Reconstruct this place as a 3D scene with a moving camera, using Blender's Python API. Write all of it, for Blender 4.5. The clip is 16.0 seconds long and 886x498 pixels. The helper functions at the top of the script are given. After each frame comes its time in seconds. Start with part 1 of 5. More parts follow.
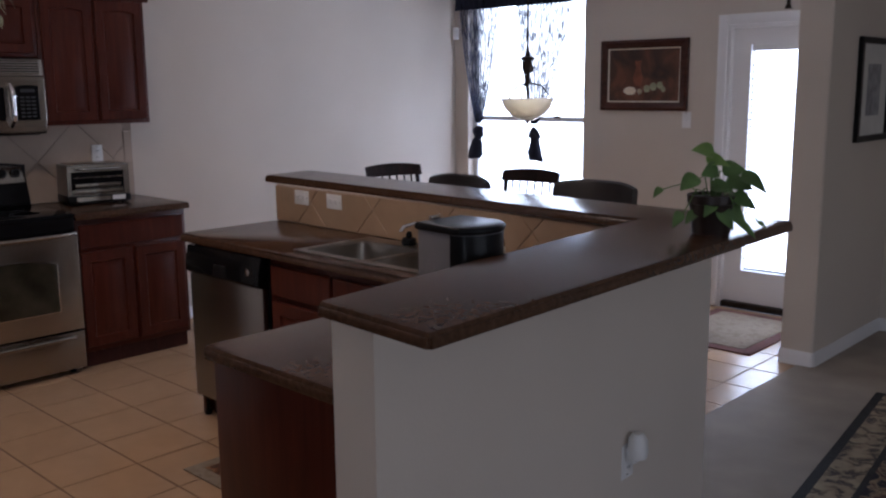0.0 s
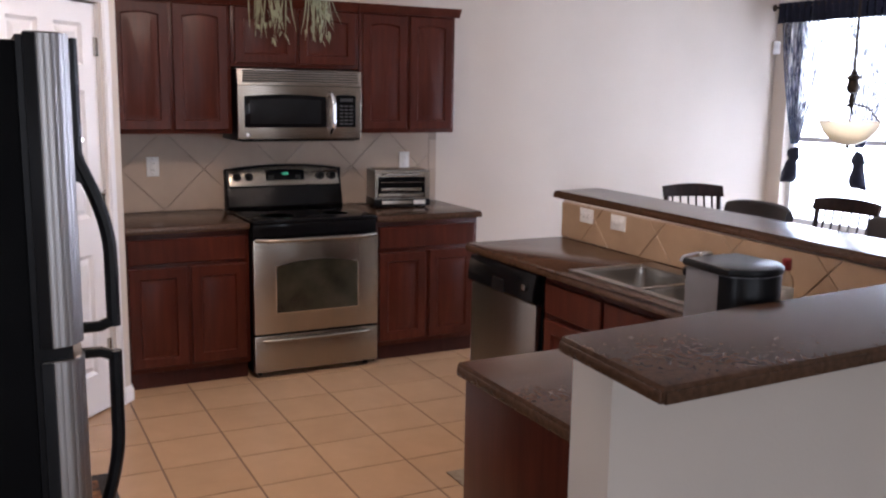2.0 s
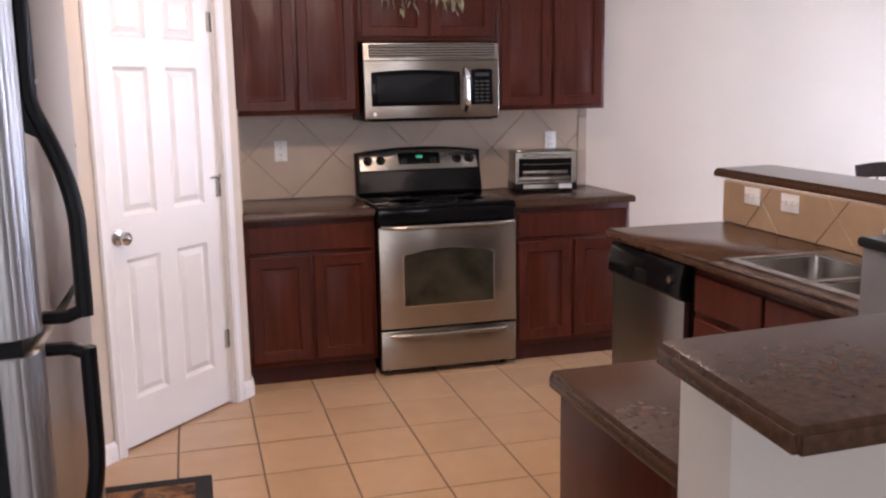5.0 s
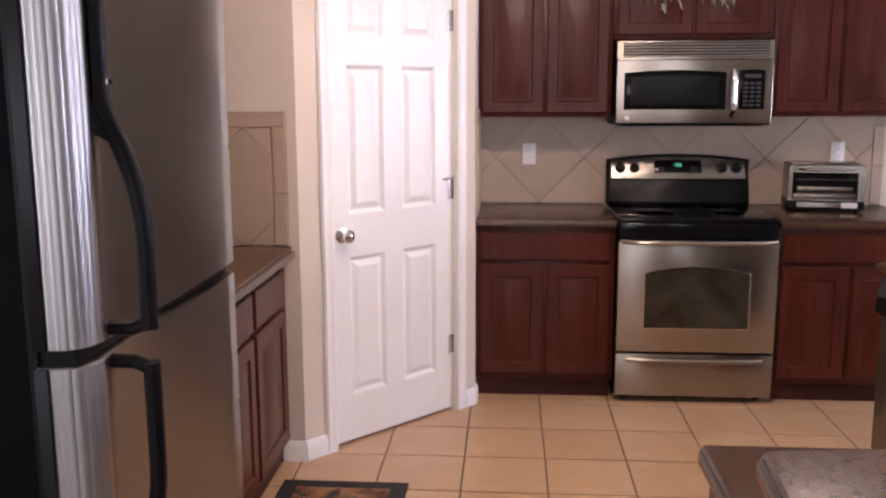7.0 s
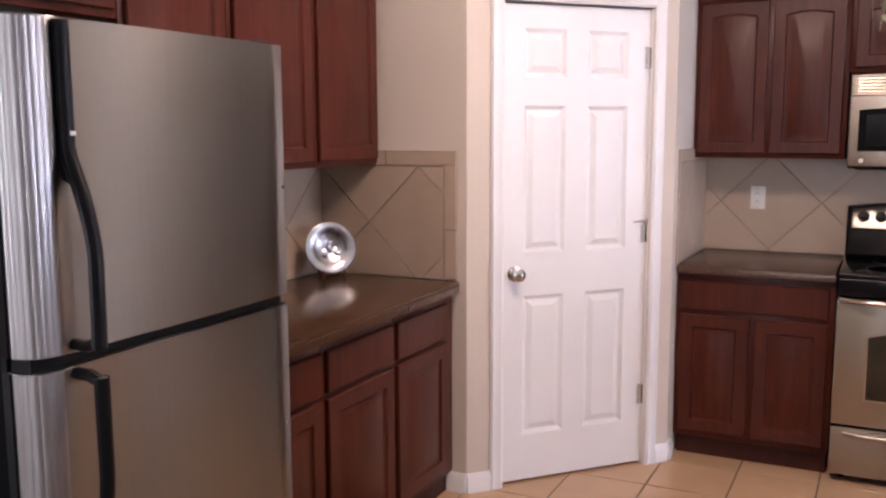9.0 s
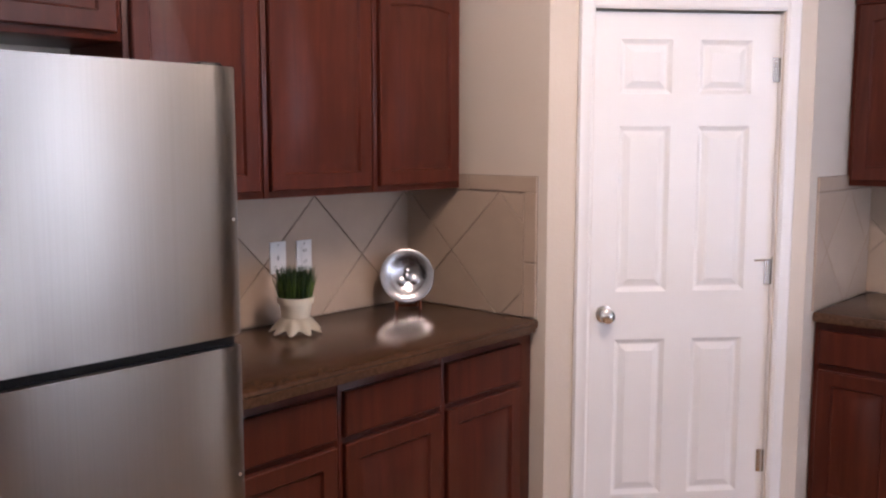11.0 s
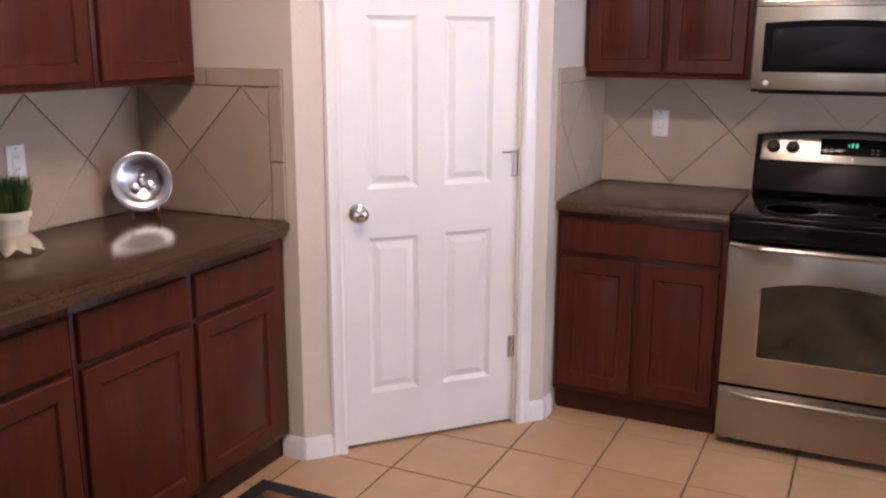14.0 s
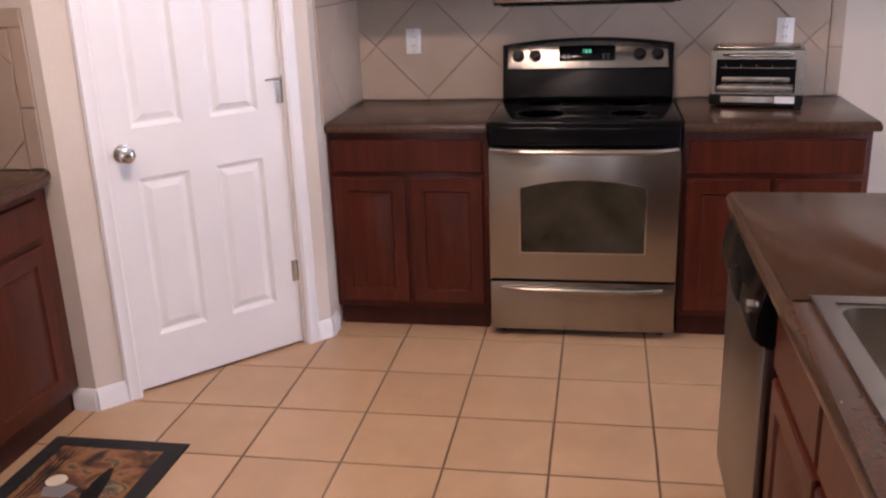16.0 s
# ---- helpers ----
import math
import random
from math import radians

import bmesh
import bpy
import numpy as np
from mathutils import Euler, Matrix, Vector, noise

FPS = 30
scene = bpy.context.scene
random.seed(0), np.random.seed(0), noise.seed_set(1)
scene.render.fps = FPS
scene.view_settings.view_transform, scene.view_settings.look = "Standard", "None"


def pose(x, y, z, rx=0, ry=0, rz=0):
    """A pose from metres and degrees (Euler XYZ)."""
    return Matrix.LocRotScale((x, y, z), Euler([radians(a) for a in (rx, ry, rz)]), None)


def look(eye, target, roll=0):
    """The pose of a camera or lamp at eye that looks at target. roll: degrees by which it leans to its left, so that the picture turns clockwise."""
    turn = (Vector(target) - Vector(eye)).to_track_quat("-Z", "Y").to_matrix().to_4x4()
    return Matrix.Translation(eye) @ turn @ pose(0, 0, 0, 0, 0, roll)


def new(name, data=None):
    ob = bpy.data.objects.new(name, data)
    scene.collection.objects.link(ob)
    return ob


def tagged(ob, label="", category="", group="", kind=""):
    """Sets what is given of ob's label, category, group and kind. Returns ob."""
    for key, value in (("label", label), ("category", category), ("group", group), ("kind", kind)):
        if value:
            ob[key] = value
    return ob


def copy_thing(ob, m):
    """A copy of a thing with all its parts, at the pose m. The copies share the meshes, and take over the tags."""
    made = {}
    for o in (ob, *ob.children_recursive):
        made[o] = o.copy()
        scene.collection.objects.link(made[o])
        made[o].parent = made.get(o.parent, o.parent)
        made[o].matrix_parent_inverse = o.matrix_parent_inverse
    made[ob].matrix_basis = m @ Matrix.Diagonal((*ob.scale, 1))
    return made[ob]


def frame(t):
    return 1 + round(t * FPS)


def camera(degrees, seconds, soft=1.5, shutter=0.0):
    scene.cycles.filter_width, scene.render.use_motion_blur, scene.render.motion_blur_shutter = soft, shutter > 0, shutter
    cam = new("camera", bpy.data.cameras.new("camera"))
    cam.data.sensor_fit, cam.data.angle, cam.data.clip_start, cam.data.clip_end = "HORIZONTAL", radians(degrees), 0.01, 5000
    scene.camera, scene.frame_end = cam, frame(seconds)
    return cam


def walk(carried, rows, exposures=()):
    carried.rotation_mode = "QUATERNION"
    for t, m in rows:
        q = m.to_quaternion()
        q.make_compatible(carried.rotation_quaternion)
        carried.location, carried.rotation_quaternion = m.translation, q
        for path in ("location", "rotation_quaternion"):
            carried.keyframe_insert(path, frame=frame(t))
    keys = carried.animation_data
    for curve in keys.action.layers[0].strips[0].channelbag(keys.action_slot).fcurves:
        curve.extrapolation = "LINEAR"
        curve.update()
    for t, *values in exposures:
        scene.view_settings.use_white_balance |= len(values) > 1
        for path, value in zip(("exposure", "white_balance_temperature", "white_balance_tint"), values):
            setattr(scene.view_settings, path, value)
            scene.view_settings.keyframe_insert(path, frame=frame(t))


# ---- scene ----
cam = camera(52.1, 16.0, soft=2.3)
PATH = [
    (0, (5.607, -1.460, 1.591), (4.250, -0.033, 1.241), -0.5),
    (0.5, (5.563, -1.468, 1.597), (4.107, -0.142, 1.245), 0.2),
    (1, (5.550, -1.442, 1.608), (3.990, -0.240, 1.258), 0.9),
    (1.5, (5.590, -1.387, 1.626), (3.925, -0.334, 1.282), 1.0),
    (2, (5.633, -1.324, 1.636), (3.876, -0.430, 1.301), 0.9),
    (2.5, (5.526, -1.160, 1.582), (3.709, -0.386, 1.272), 0.5),
    (3, (5.472, -1.100, 1.565), (3.636, -0.367, 1.259), 0.5),
    (3.2, (5.494, -1.116, 1.579), (3.657, -0.389, 1.267), 0.6),
    (5.5, (5.191, -0.806, 1.501), (3.260, -0.422, 1.148), -1.3),
    (6, (5.144, -0.698, 1.526), (3.188, -0.490, 1.166), -1.2),
    (6.5, (5.095, -0.597, 1.514), (3.125, -0.569, 1.169), -0.8),
    (7, (5.037, -0.529, 1.517), (3.071, -0.673, 1.178), -0.2),
    (7.5, (5.031, -0.426, 1.543), (3.086, -0.743, 1.204), 0.3),
    (8, (5.027, -0.211, 1.561), (3.123, -0.727, 1.233), 0.1),
    (8.5, (4.966, 0.050, 1.562), (3.125, -0.673, 1.264), -0.2),
    (9, (4.839, 0.175, 1.544), (3.061, -0.701, 1.278), -0.2),
    (9.5, (4.647, 0.298, 1.554), (2.954, -0.739, 1.309), -0.5),
    (10, (4.448, 0.411, 1.567), (2.857, -0.780, 1.340), -0.5),
    (12.5, (4.158, 0.644, 1.582), (2.704, -0.708, 1.340), 0.2),
    (13, (4.145, 0.661, 1.568), (2.593, -0.571, 1.295), 0.4),
    (13.5, (4.150, 0.522, 1.564), (2.468, -0.500, 1.209), 0.6),
    (14, (4.119, 0.459, 1.553), (2.360, -0.379, 1.100), 0.2),
    (14.5, (4.160, 0.395, 1.530), (2.344, -0.258, 1.006), -0.5),
    (15, (4.158, 0.463, 1.520), (2.332, -0.115, 0.945), -1.7),
    (15.5, (4.204, 0.438, 1.560), (2.359, -0.021, 0.940), -2.0),
    (16, (4.243, 0.453, 1.561), (2.371, 0.112, 0.945), -2.1),
]
EXPOSURES = [
    (0.0, -0.2, 5500, 20), (0.5, 0.05, 5500, 21), (1.0, 0.28, 5550, 22), (1.5, 0.6, 5650, 21), (2.0, 0.92, 5750, 20), (2.5, 1.2, 5850, 21),
    (5.5, 1.27, 5850, 23), (7.0, 1.25, 6000, 26), (8.5, 1.25, 6000, 27), (10.0, 1.09, 5900, 24), (12.5, 1.06, 5850, 23), (13.5, 1.11, 5850, 23), (14.5, 1.22, 5900, 25), (16.0, 1.22, 5900, 27),
]
walk(cam, [(t, look(eye, target, roll)) for t, eye, target, roll in PATH], EXPOSURES)

# ---- world, sun, window light ----
PI = math.pi
world = bpy.data.worlds.new("daylight")
world.use_nodes = True
wn = world.node_tree
sky = wn.nodes.new("ShaderNodeTexSky")
sky.sky_type, sky.sun_disc, sky.sun_elevation, sky.sun_rotation = "NISHITA", False, radians(48), radians(150)
wn.links.new(sky.outputs["Color"], wn.nodes["Background"].inputs["Color"])
wn.nodes["Background"].inputs["Strength"].default_value = 0.15
scene.world = world
sun = new("sun", bpy.data.lights.new("sun", "SUN"))
sun.data.energy, sun.data.angle, sun.data.color = 3.0, radians(0.6), (1.0, 0.95, 0.87)
sun.matrix_basis = look((0, 0, 10), (3.2, 5.5, 1.0))


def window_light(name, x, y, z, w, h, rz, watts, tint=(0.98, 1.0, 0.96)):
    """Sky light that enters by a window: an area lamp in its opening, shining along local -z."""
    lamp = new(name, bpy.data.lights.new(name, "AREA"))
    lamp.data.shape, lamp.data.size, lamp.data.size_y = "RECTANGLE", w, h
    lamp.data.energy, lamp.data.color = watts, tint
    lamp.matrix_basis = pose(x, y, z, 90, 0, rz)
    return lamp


NORTH, SOUTH, EAST, CEIL = 4.62, -2.08, 9.4, 2.74
window_light("sky_dining_window", 0.765, NORTH + 0.135, 1.47, 1.16, 1.6, 180, 36, (0.86, 0.93, 1.0))
window_light("sky_patio_door", 3.015, NORTH + 0.135, 1.075, 0.56, 1.58, 180, 18, (0.86, 0.93, 1.0))
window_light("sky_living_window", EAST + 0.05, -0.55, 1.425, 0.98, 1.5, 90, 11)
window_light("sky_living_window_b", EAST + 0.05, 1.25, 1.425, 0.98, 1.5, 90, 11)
# added fill from an unseen, assumed south window; brightens the half wall's end
window_light("added_south_fill", 6.2, -3.35, 1.425, 0.98, 1.5, 0, 13)


# ---- materials ----
def nodes_of(name):
    m = bpy.data.materials.new(name)
    m.use_nodes = True
    t = m.node_tree
    return m, t, t.nodes["Principled BSDF"]


def node(t, kind, **values):
    n = t.nodes.new(kind)
    for key, v in values.items():
        n.inputs[key.replace("_", " ")].default_value = v
    return n


def coords(t, scale=(1, 1, 1)):
    c, m = t.nodes.new("ShaderNodeTexCoord"), t.nodes.new("ShaderNodeMapping")
    m.inputs["Scale"].default_value = scale
    t.links.new(c.outputs["Object"], m.inputs["Vector"])
    return m.outputs["Vector"]


def ramp(t, fac, stops):
    r = t.nodes.new("ShaderNodeValToRGB")
    while len(r.color_ramp.elements) < len(stops):
        r.color_ramp.elements.new(0.5)
    for e, (p, c) in zip(r.color_ramp.elements, stops):
        e.position, e.color = p, (*c, 1)
    t.links.new(fac, r.inputs["Fac"])
    return r.outputs["Color"]


def bump(t, height, strength, distance, b):
    n = node(t, "ShaderNodeBump", Strength=strength, Distance=distance)
    t.links.new(height, n.inputs["Height"])
    t.links.new(n.outputs["Normal"], b.inputs["Normal"])


def mixed(t, a, b, fac, mode="MIX"):
    m = t.nodes.new("ShaderNodeMix")
    m.data_type, m.blend_type = "RGBA", mode
    if isinstance(fac, float):
        m.inputs[0].default_value = fac
    else:
        t.links.new(fac, m.inputs[0])
    for v, i in ((a, 6), (b, 7)):
        if isinstance(v, tuple):
            m.inputs[i].default_value = (*v, 1)
        else:
            t.links.new(v, m.inputs[i])
    return m.outputs[2]


def plain(name, colour, rough=0.5, metal=0.0, vary=0.12, scale=9.0, relief=0.0, relief_scale=120.0, coat=0.0):
    """Paint, plastic or metal with a soft large stain and a fine grain."""
    m, t, b = nodes_of(name)
    v = coords(t)
    n = node(t, "ShaderNodeTexNoise", Scale=scale, Detail=6.0)
    t.links.new(v, n.inputs["Vector"])
    dark = tuple(c * (1 - vary) for c in colour)
    light = tuple(min(1, c * (1 + vary)) for c in colour)
    t.links.new(ramp(t, n.outputs["Fac"], [(0.3, dark), (0.7, light)]), b.inputs["Base Color"])
    f = node(t, "ShaderNodeTexNoise", Scale=scale * 4, Detail=3.0)
    t.links.new(v, f.inputs["Vector"])
    r = t.nodes.new("ShaderNodeMapRange")
    r.inputs["To Min"].default_value, r.inputs["To Max"].default_value = rough * 0.85, min(1, rough * 1.15)
    t.links.new(f.outputs["Fac"], r.inputs["Value"])
    t.links.new(r.outputs["Result"], b.inputs["Roughness"])
    b.inputs["Metallic"].default_value = metal
    b.inputs["Coat Weight"].default_value = coat
    if relief:
        g = node(t, "ShaderNodeTexNoise", Scale=relief_scale, Detail=4.0)
        t.links.new(v, g.inputs["Vector"])
        bump(t, g.outputs["Fac"], relief, 0.002, b)
    return m


def wood(name, dark, mid, light, rough=0.32, along="z"):
    m, t, b = nodes_of(name)
    squeeze = {"z": (22, 22, 1.6), "x": (1.6, 22, 22), "y": (22, 1.6, 22)}[along]
    v = coords(t, squeeze)
    n = node(t, "ShaderNodeTexNoise", Scale=1.6, Detail=8.0, Roughness=0.6, Distortion=0.6)
    t.links.new(v, n.inputs["Vector"])
    big = node(t, "ShaderNodeTexNoise", Scale=3.0, Detail=2.0)
    t.links.new(coords(t), big.inputs["Vector"])
    grain = ramp(t, n.outputs["Fac"], [(0.28, dark), (0.5, mid), (0.75, light)])
    tone = ramp(t, big.outputs["Fac"], [(0.3, (0.72, 0.70, 0.70)), (0.7, (1, 1, 1))])
    t.links.new(mixed(t, grain, tone, 1.0, "MULTIPLY"), b.inputs["Base Color"])
    b.inputs["Roughness"].default_value = rough
    b.inputs["Specular IOR Level"].default_value = 0.26
    bump(t, n.outputs["Fac"], 0.08, 0.001, b)
    return m


def steel(name, colour=(0.32, 0.30, 0.28), rough=0.27, along="x"):
    """Brushed stainless steel."""
    m, t, b = nodes_of(name)
    v = coords(t, {"x": (2, 240, 240), "z": (240, 240, 2)}[along])
    n = node(t, "ShaderNodeTexNoise", Scale=1.0, Detail=4.0)
    t.links.new(v, n.inputs["Vector"])
    t.links.new(ramp(t, n.outputs["Fac"], [(0.3, tuple(c * 0.94 for c in colour)), (0.7, colour)]), b.inputs["Base Color"])
    b.inputs["Roughness"].default_value = rough
    b.inputs["Anisotropic"].default_value = 0.75
    b.inputs["Anisotropic Rotation"].default_value = 0.25
    grain = t.nodes.new("ShaderNodeTangent")
    grain.direction_type, grain.axis = "RADIAL", "Z"
    t.links.new(grain.outputs["Tangent"], b.inputs["Tangent"])
    b.inputs["Metallic"].default_value = 1.0
    bump(t, n.outputs["Fac"], 0.012, 0.0004, b)
    return m


def laminate(name):
    """Dark brown mottled worktop with tan flecks."""
    m, t, b = nodes_of(name)
    v = coords(t)
    a = node(t, "ShaderNodeTexNoise", Scale=70.0, Detail=3.0, Roughness=0.5)
    c = node(t, "ShaderNodeTexVoronoi", Scale=95.0)
    big = node(t, "ShaderNodeTexNoise", Scale=5.0, Detail=2.0)
    for n in (a, c, big):
        t.links.new(v, n.inputs["Vector"])
    base = ramp(t, a.outputs["Fac"], [(0.30, (0.054, 0.027, 0.015)), (0.5, (0.076, 0.038, 0.021)), (0.66, (0.094, 0.047, 0.026)), (0.82, (0.120, 0.064, 0.036))])
    fleck = ramp(t, c.outputs["Distance"], [(0.0, (0.70, 0.66, 0.64)), (0.45, (1, 1, 1))])
    tone = ramp(t, big.outputs["Fac"], [(0.3, (0.75, 0.75, 0.75)), (0.7, (1, 1, 1))])
    col = mixed(t, mixed(t, base, fleck, 0.10, "MULTIPLY"), tone, 1.0, "MULTIPLY")
    t.links.new(col, b.inputs["Base Color"])
    b.inputs["Roughness"].default_value = 0.23
    b.inputs["Specular IOR Level"].default_value = 0.42
    return m


def ceramic(name, colour, rough, vary=0.1):
    """Tile whose tone differs from piece to piece, with a soft clouding."""
    m, t, b = nodes_of(name)
    info = t.nodes.new("ShaderNodeObjectInfo")
    n = node(t, "ShaderNodeTexNoise", Scale=7.0, Detail=7.0, Roughness=0.6)
    v = t.nodes.new("ShaderNodeTexCoord")
    add = t.nodes.new("ShaderNodeVectorMath")
    add.operation = "ADD"
    t.links.new(v.outputs["Object"], add.inputs[0])
    t.links.new(info.outputs["Random"], add.inputs[1])
    t.links.new(add.outputs["Vector"], n.inputs["Vector"])
    cloud = ramp(t, n.outputs["Fac"], [(0.3, tuple(c * (1 - vary) for c in colour)), (0.55, colour), (0.75, tuple(min(1, c * (1 + vary)) for c in colour))])
    tone = ramp(t, info.outputs["Random"], [(0.0, (0.92, 0.91, 0.90)), (1.0, (1, 1, 1))])
    t.links.new(mixed(t, cloud, tone, 1.0, "MULTIPLY"), b.inputs["Base Color"])
    r = t.nodes.new("ShaderNodeMapRange")
    r.inputs["To Min"].default_value, r.inputs["To Max"].default_value = rough * 0.95, rough * 1.05
    t.links.new(n.outputs["Fac"], r.inputs["Value"])
    t.links.new(r.outputs["Result"], b.inputs["Roughness"])
    bump(t, n.outputs["Fac"], 0.06, 0.002, b)
    return m


def glass(name, tint=(1, 1, 1), rough=0.0):
    m, t, b = nodes_of(name)
    b.inputs["Base Color"].default_value = (*tint, 1)
    b.inputs["Transmission Weight"].default_value, b.inputs["Roughness"].default_value, b.inputs["IOR"].default_value = 1.0, rough, 1.45
    return m


def glow(name, colour, strength):
    m, t, b = nodes_of(name)
    b.inputs["Base Color"].default_value = (*colour, 1)
    b.inputs["Emission Color"].default_value = (*colour, 1)
    b.inputs["Emission Strength"].default_value = strength
    return m


def sheer(name):
    """Navy sheer cloth with an open woven pattern."""
    m, t, b = nodes_of(name)
    b.inputs["Base Color"].default_value = (0.012, 0.016, 0.045, 1)
    b.inputs["Roughness"].default_value = 0.9
    n = node(t, "ShaderNodeTexNoise", Scale=75.0, Detail=5.0)
    t.links.new(coords(t, (1, 1, 0.16)), n.inputs["Vector"])
    hole = ramp(t, n.outputs["Fac"], [(0.36, (0.40, 0.40, 0.40)), (0.62, (0.98, 0.98, 0.98))])
    t.links.new(hole, b.inputs["Alpha"])
    return m


def pictured(name, stops, scale, rough=0.6, detail=5.0):
    """A blurred painted or woven picture: patches of the given tones."""
    m, t, b = nodes_of(name)
    n = node(t, "ShaderNodeTexNoise", Scale=scale, Detail=detail, Distortion=0.8)
    t.links.new(coords(t), n.inputs["Vector"])
    t.links.new(ramp(t, n.outputs["Fac"], stops), b.inputs["Base Color"])
    b.inputs["Roughness"].default_value = rough
    return m


WALL = plain("wall_paint", (0.62, 0.55, 0.475), 0.85, vary=0.03, scale=2.0, relief=0.35, relief_scale=85)
CEILING = plain("ceiling_paint", (0.78, 0.77, 0.74), 0.9, vary=0.02, scale=2.0, relief=0.4, relief_scale=70)
WHITE = plain("white_gloss_paint", (0.80, 0.79, 0.79), 0.38, vary=0.02, scale=3.0, relief=0.05, relief_scale=60)
CHERRY = wood("cherry_wood", (0.058, 0.0110, 0.0055), (0.078, 0.0160, 0.0078), (0.104, 0.0235, 0.0112), 0.34)
# cherry again, darkened: the shade of the toe-kick recess is in the colour
SHADED_CHERRY = wood("shaded_cherry_wood", (0.036, 0.008, 0.005), (0.050, 0.011, 0.007), (0.066, 0.016, 0.009), 0.45)
DARKWOOD = wood("dark_chair_wood", (0.010, 0.004, 0.003), (0.022, 0.008, 0.006), (0.04, 0.015, 0.010), 0.45)
FRAMEWOOD = wood("picture_frame_wood", (0.03, 0.010, 0.006), (0.07, 0.020, 0.012), (0.11, 0.035, 0.02), 0.35, "x")
HIDE = plain("dark_brown_leather", (0.016, 0.011, 0.010), 0.42, vary=0.25, scale=14, relief=0.15, relief_scale=180)
LAMINATE = laminate("brown_laminate")
FLOORTILE = ceramic("floor_tile_ceramic", (0.50, 0.322, 0.187), 0.25, 0.06)
WALLTILE = ceramic("wall_tile_ceramic", (0.45, 0.350, 0.270), 0.36, 0.06)
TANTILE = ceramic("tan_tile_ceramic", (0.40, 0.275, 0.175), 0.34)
GROUT = plain("brown_grout", (0.13, 0.075, 0.045), 0.9, vary=0.2, scale=30)
WALLGROUT = plain("taupe_grout", (0.31, 0.25, 0.20), 0.9, vary=0.15, scale=30)
STEEL = steel("brushed_steel", (0.39, 0.35, 0.30))
STEEL_V = steel("brushed_steel_upright", (0.29, 0.27, 0.25), 0.31, along="z")
FLUTE = plain("soft_brushed_trim", (0.46, 0.45, 0.45), 0.42, 1.0, vary=0.03)
SATIN = plain("satin_nickel", (0.62, 0.60, 0.57), 0.22, 1.0, vary=0.04)
PEWTER = plain("polished_pewter", (0.40, 0.40, 0.42), 0.24, 1.0, vary=0.2, scale=20)
CHROME = plain("polished_chrome", (0.82, 0.82, 0.84), 0.06, 1.0, vary=0.03)
BLACK = plain("black_plastic", (0.007, 0.007, 0.008), 0.35, vary=0.2)
BLACK.node_tree.nodes["Principled BSDF"].inputs["Specular IOR Level"].default_value = 0.18
BLACKTEX = plain("black_textured_enamel", (0.003, 0.003, 0.0035), 0.6, vary=0.2, relief=0.3, relief_scale=400)
BLACKTEX.node_tree.nodes["Principled BSDF"].inputs["Specular IOR Level"].default_value = 0.08
KEYPRINT = plain("dim_key_print", (0.035, 0.035, 0.037), 0.4, vary=0.1)
BLACKGLASS = plain("black_glass", (0.006, 0.006, 0.007), 0.10, vary=0.1)
BLACKGLASS.node_tree.nodes["Principled BSDF"].inputs["Specular IOR Level"].default_value = 0.14
OVENGLASS = plain("oven_window_glass", (0.03, 0.027, 0.018), 0.22, vary=0.5, scale=6)
GREYPLASTIC = plain("grey_plastic", (0.20, 0.19, 0.20), 0.4, vary=0.08)
PLATE = plain("white_switch_plastic", (0.78, 0.77, 0.76), 0.35, vary=0.02)
CARPET = plain("beige_carpet", (0.36, 0.31, 0.26), 0.95, vary=0.12, scale=4, relief=1.0, relief_scale=220)
SINKSTEEL = plain("sink_steel", (0.36, 0.335, 0.30), 0.3, 1.0, vary=0.08)
SILL = plain("vinyl_window_frame", (0.75, 0.75, 0.74), 0.4, vary=0.03)
PANE = glass("window_glass")
SHEER = sheer("navy_sheer")
NAVY = plain("navy_cloth", (0.012, 0.014, 0.032), 0.9, vary=0.3, scale=25)
BRONZE = plain("dark_bronze", (0.035, 0.025, 0.018), 0.4, 0.8, vary=0.2)
ALABASTER = plain("alabaster_glass", (0.92, 0.80, 0.60), 0.4, vary=0.08, scale=12)
ALABASTER.node_tree.nodes["Principled BSDF"].inputs["Transmission Weight"].default_value = 0.75
LEAF = plain("pothos_leaf", (0.085, 0.155, 0.045), 0.4, vary=0.4, scale=8)
FRESHLEAF = plain("fresh_pothos_leaf", (0.17, 0.28, 0.07), 0.4, vary=0.35, scale=8)
REDCAP = plain("red_plastic_cap", (0.30, 0.03, 0.03), 0.4, vary=0.1)
BOTTLEGLASS = glass("clear_bottle_plastic", (0.95, 0.95, 0.93), 0.05)
DRYLEAF = plain("pale_silk_leaf", (0.30, 0.31, 0.20), 0.75, vary=0.25, scale=14)
GRASS = plain("silk_grass", (0.055, 0.10, 0.012), 0.6, vary=0.45, scale=20)
GRASSTIP = plain("dark_silk_grass", (0.02, 0.045, 0.012), 0.6, vary=0.45, scale=20)
CREAM = plain("cream_glaze", (0.70, 0.63, 0.50), 0.3, vary=0.08, scale=16)
DARKPOT = plain("dark_glazed_pot", (0.022, 0.014, 0.012), 0.3, vary=0.25)
RUBBER = plain("black_mat_rubber", (0.013, 0.012, 0.013), 0.85, vary=0.25, relief=0.6, relief_scale=260)
MATPRINT = pictured("printed_mat_picture", [(0.34, (0.02, 0.014, 0.012)), (0.44, (0.14, 0.055, 0.022)), (0.55, (0.27, 0.13, 0.05)), (0.62, (0.05, 0.055, 0.045)), (0.72, (0.34, 0.23, 0.09))], 11.0, 0.85)
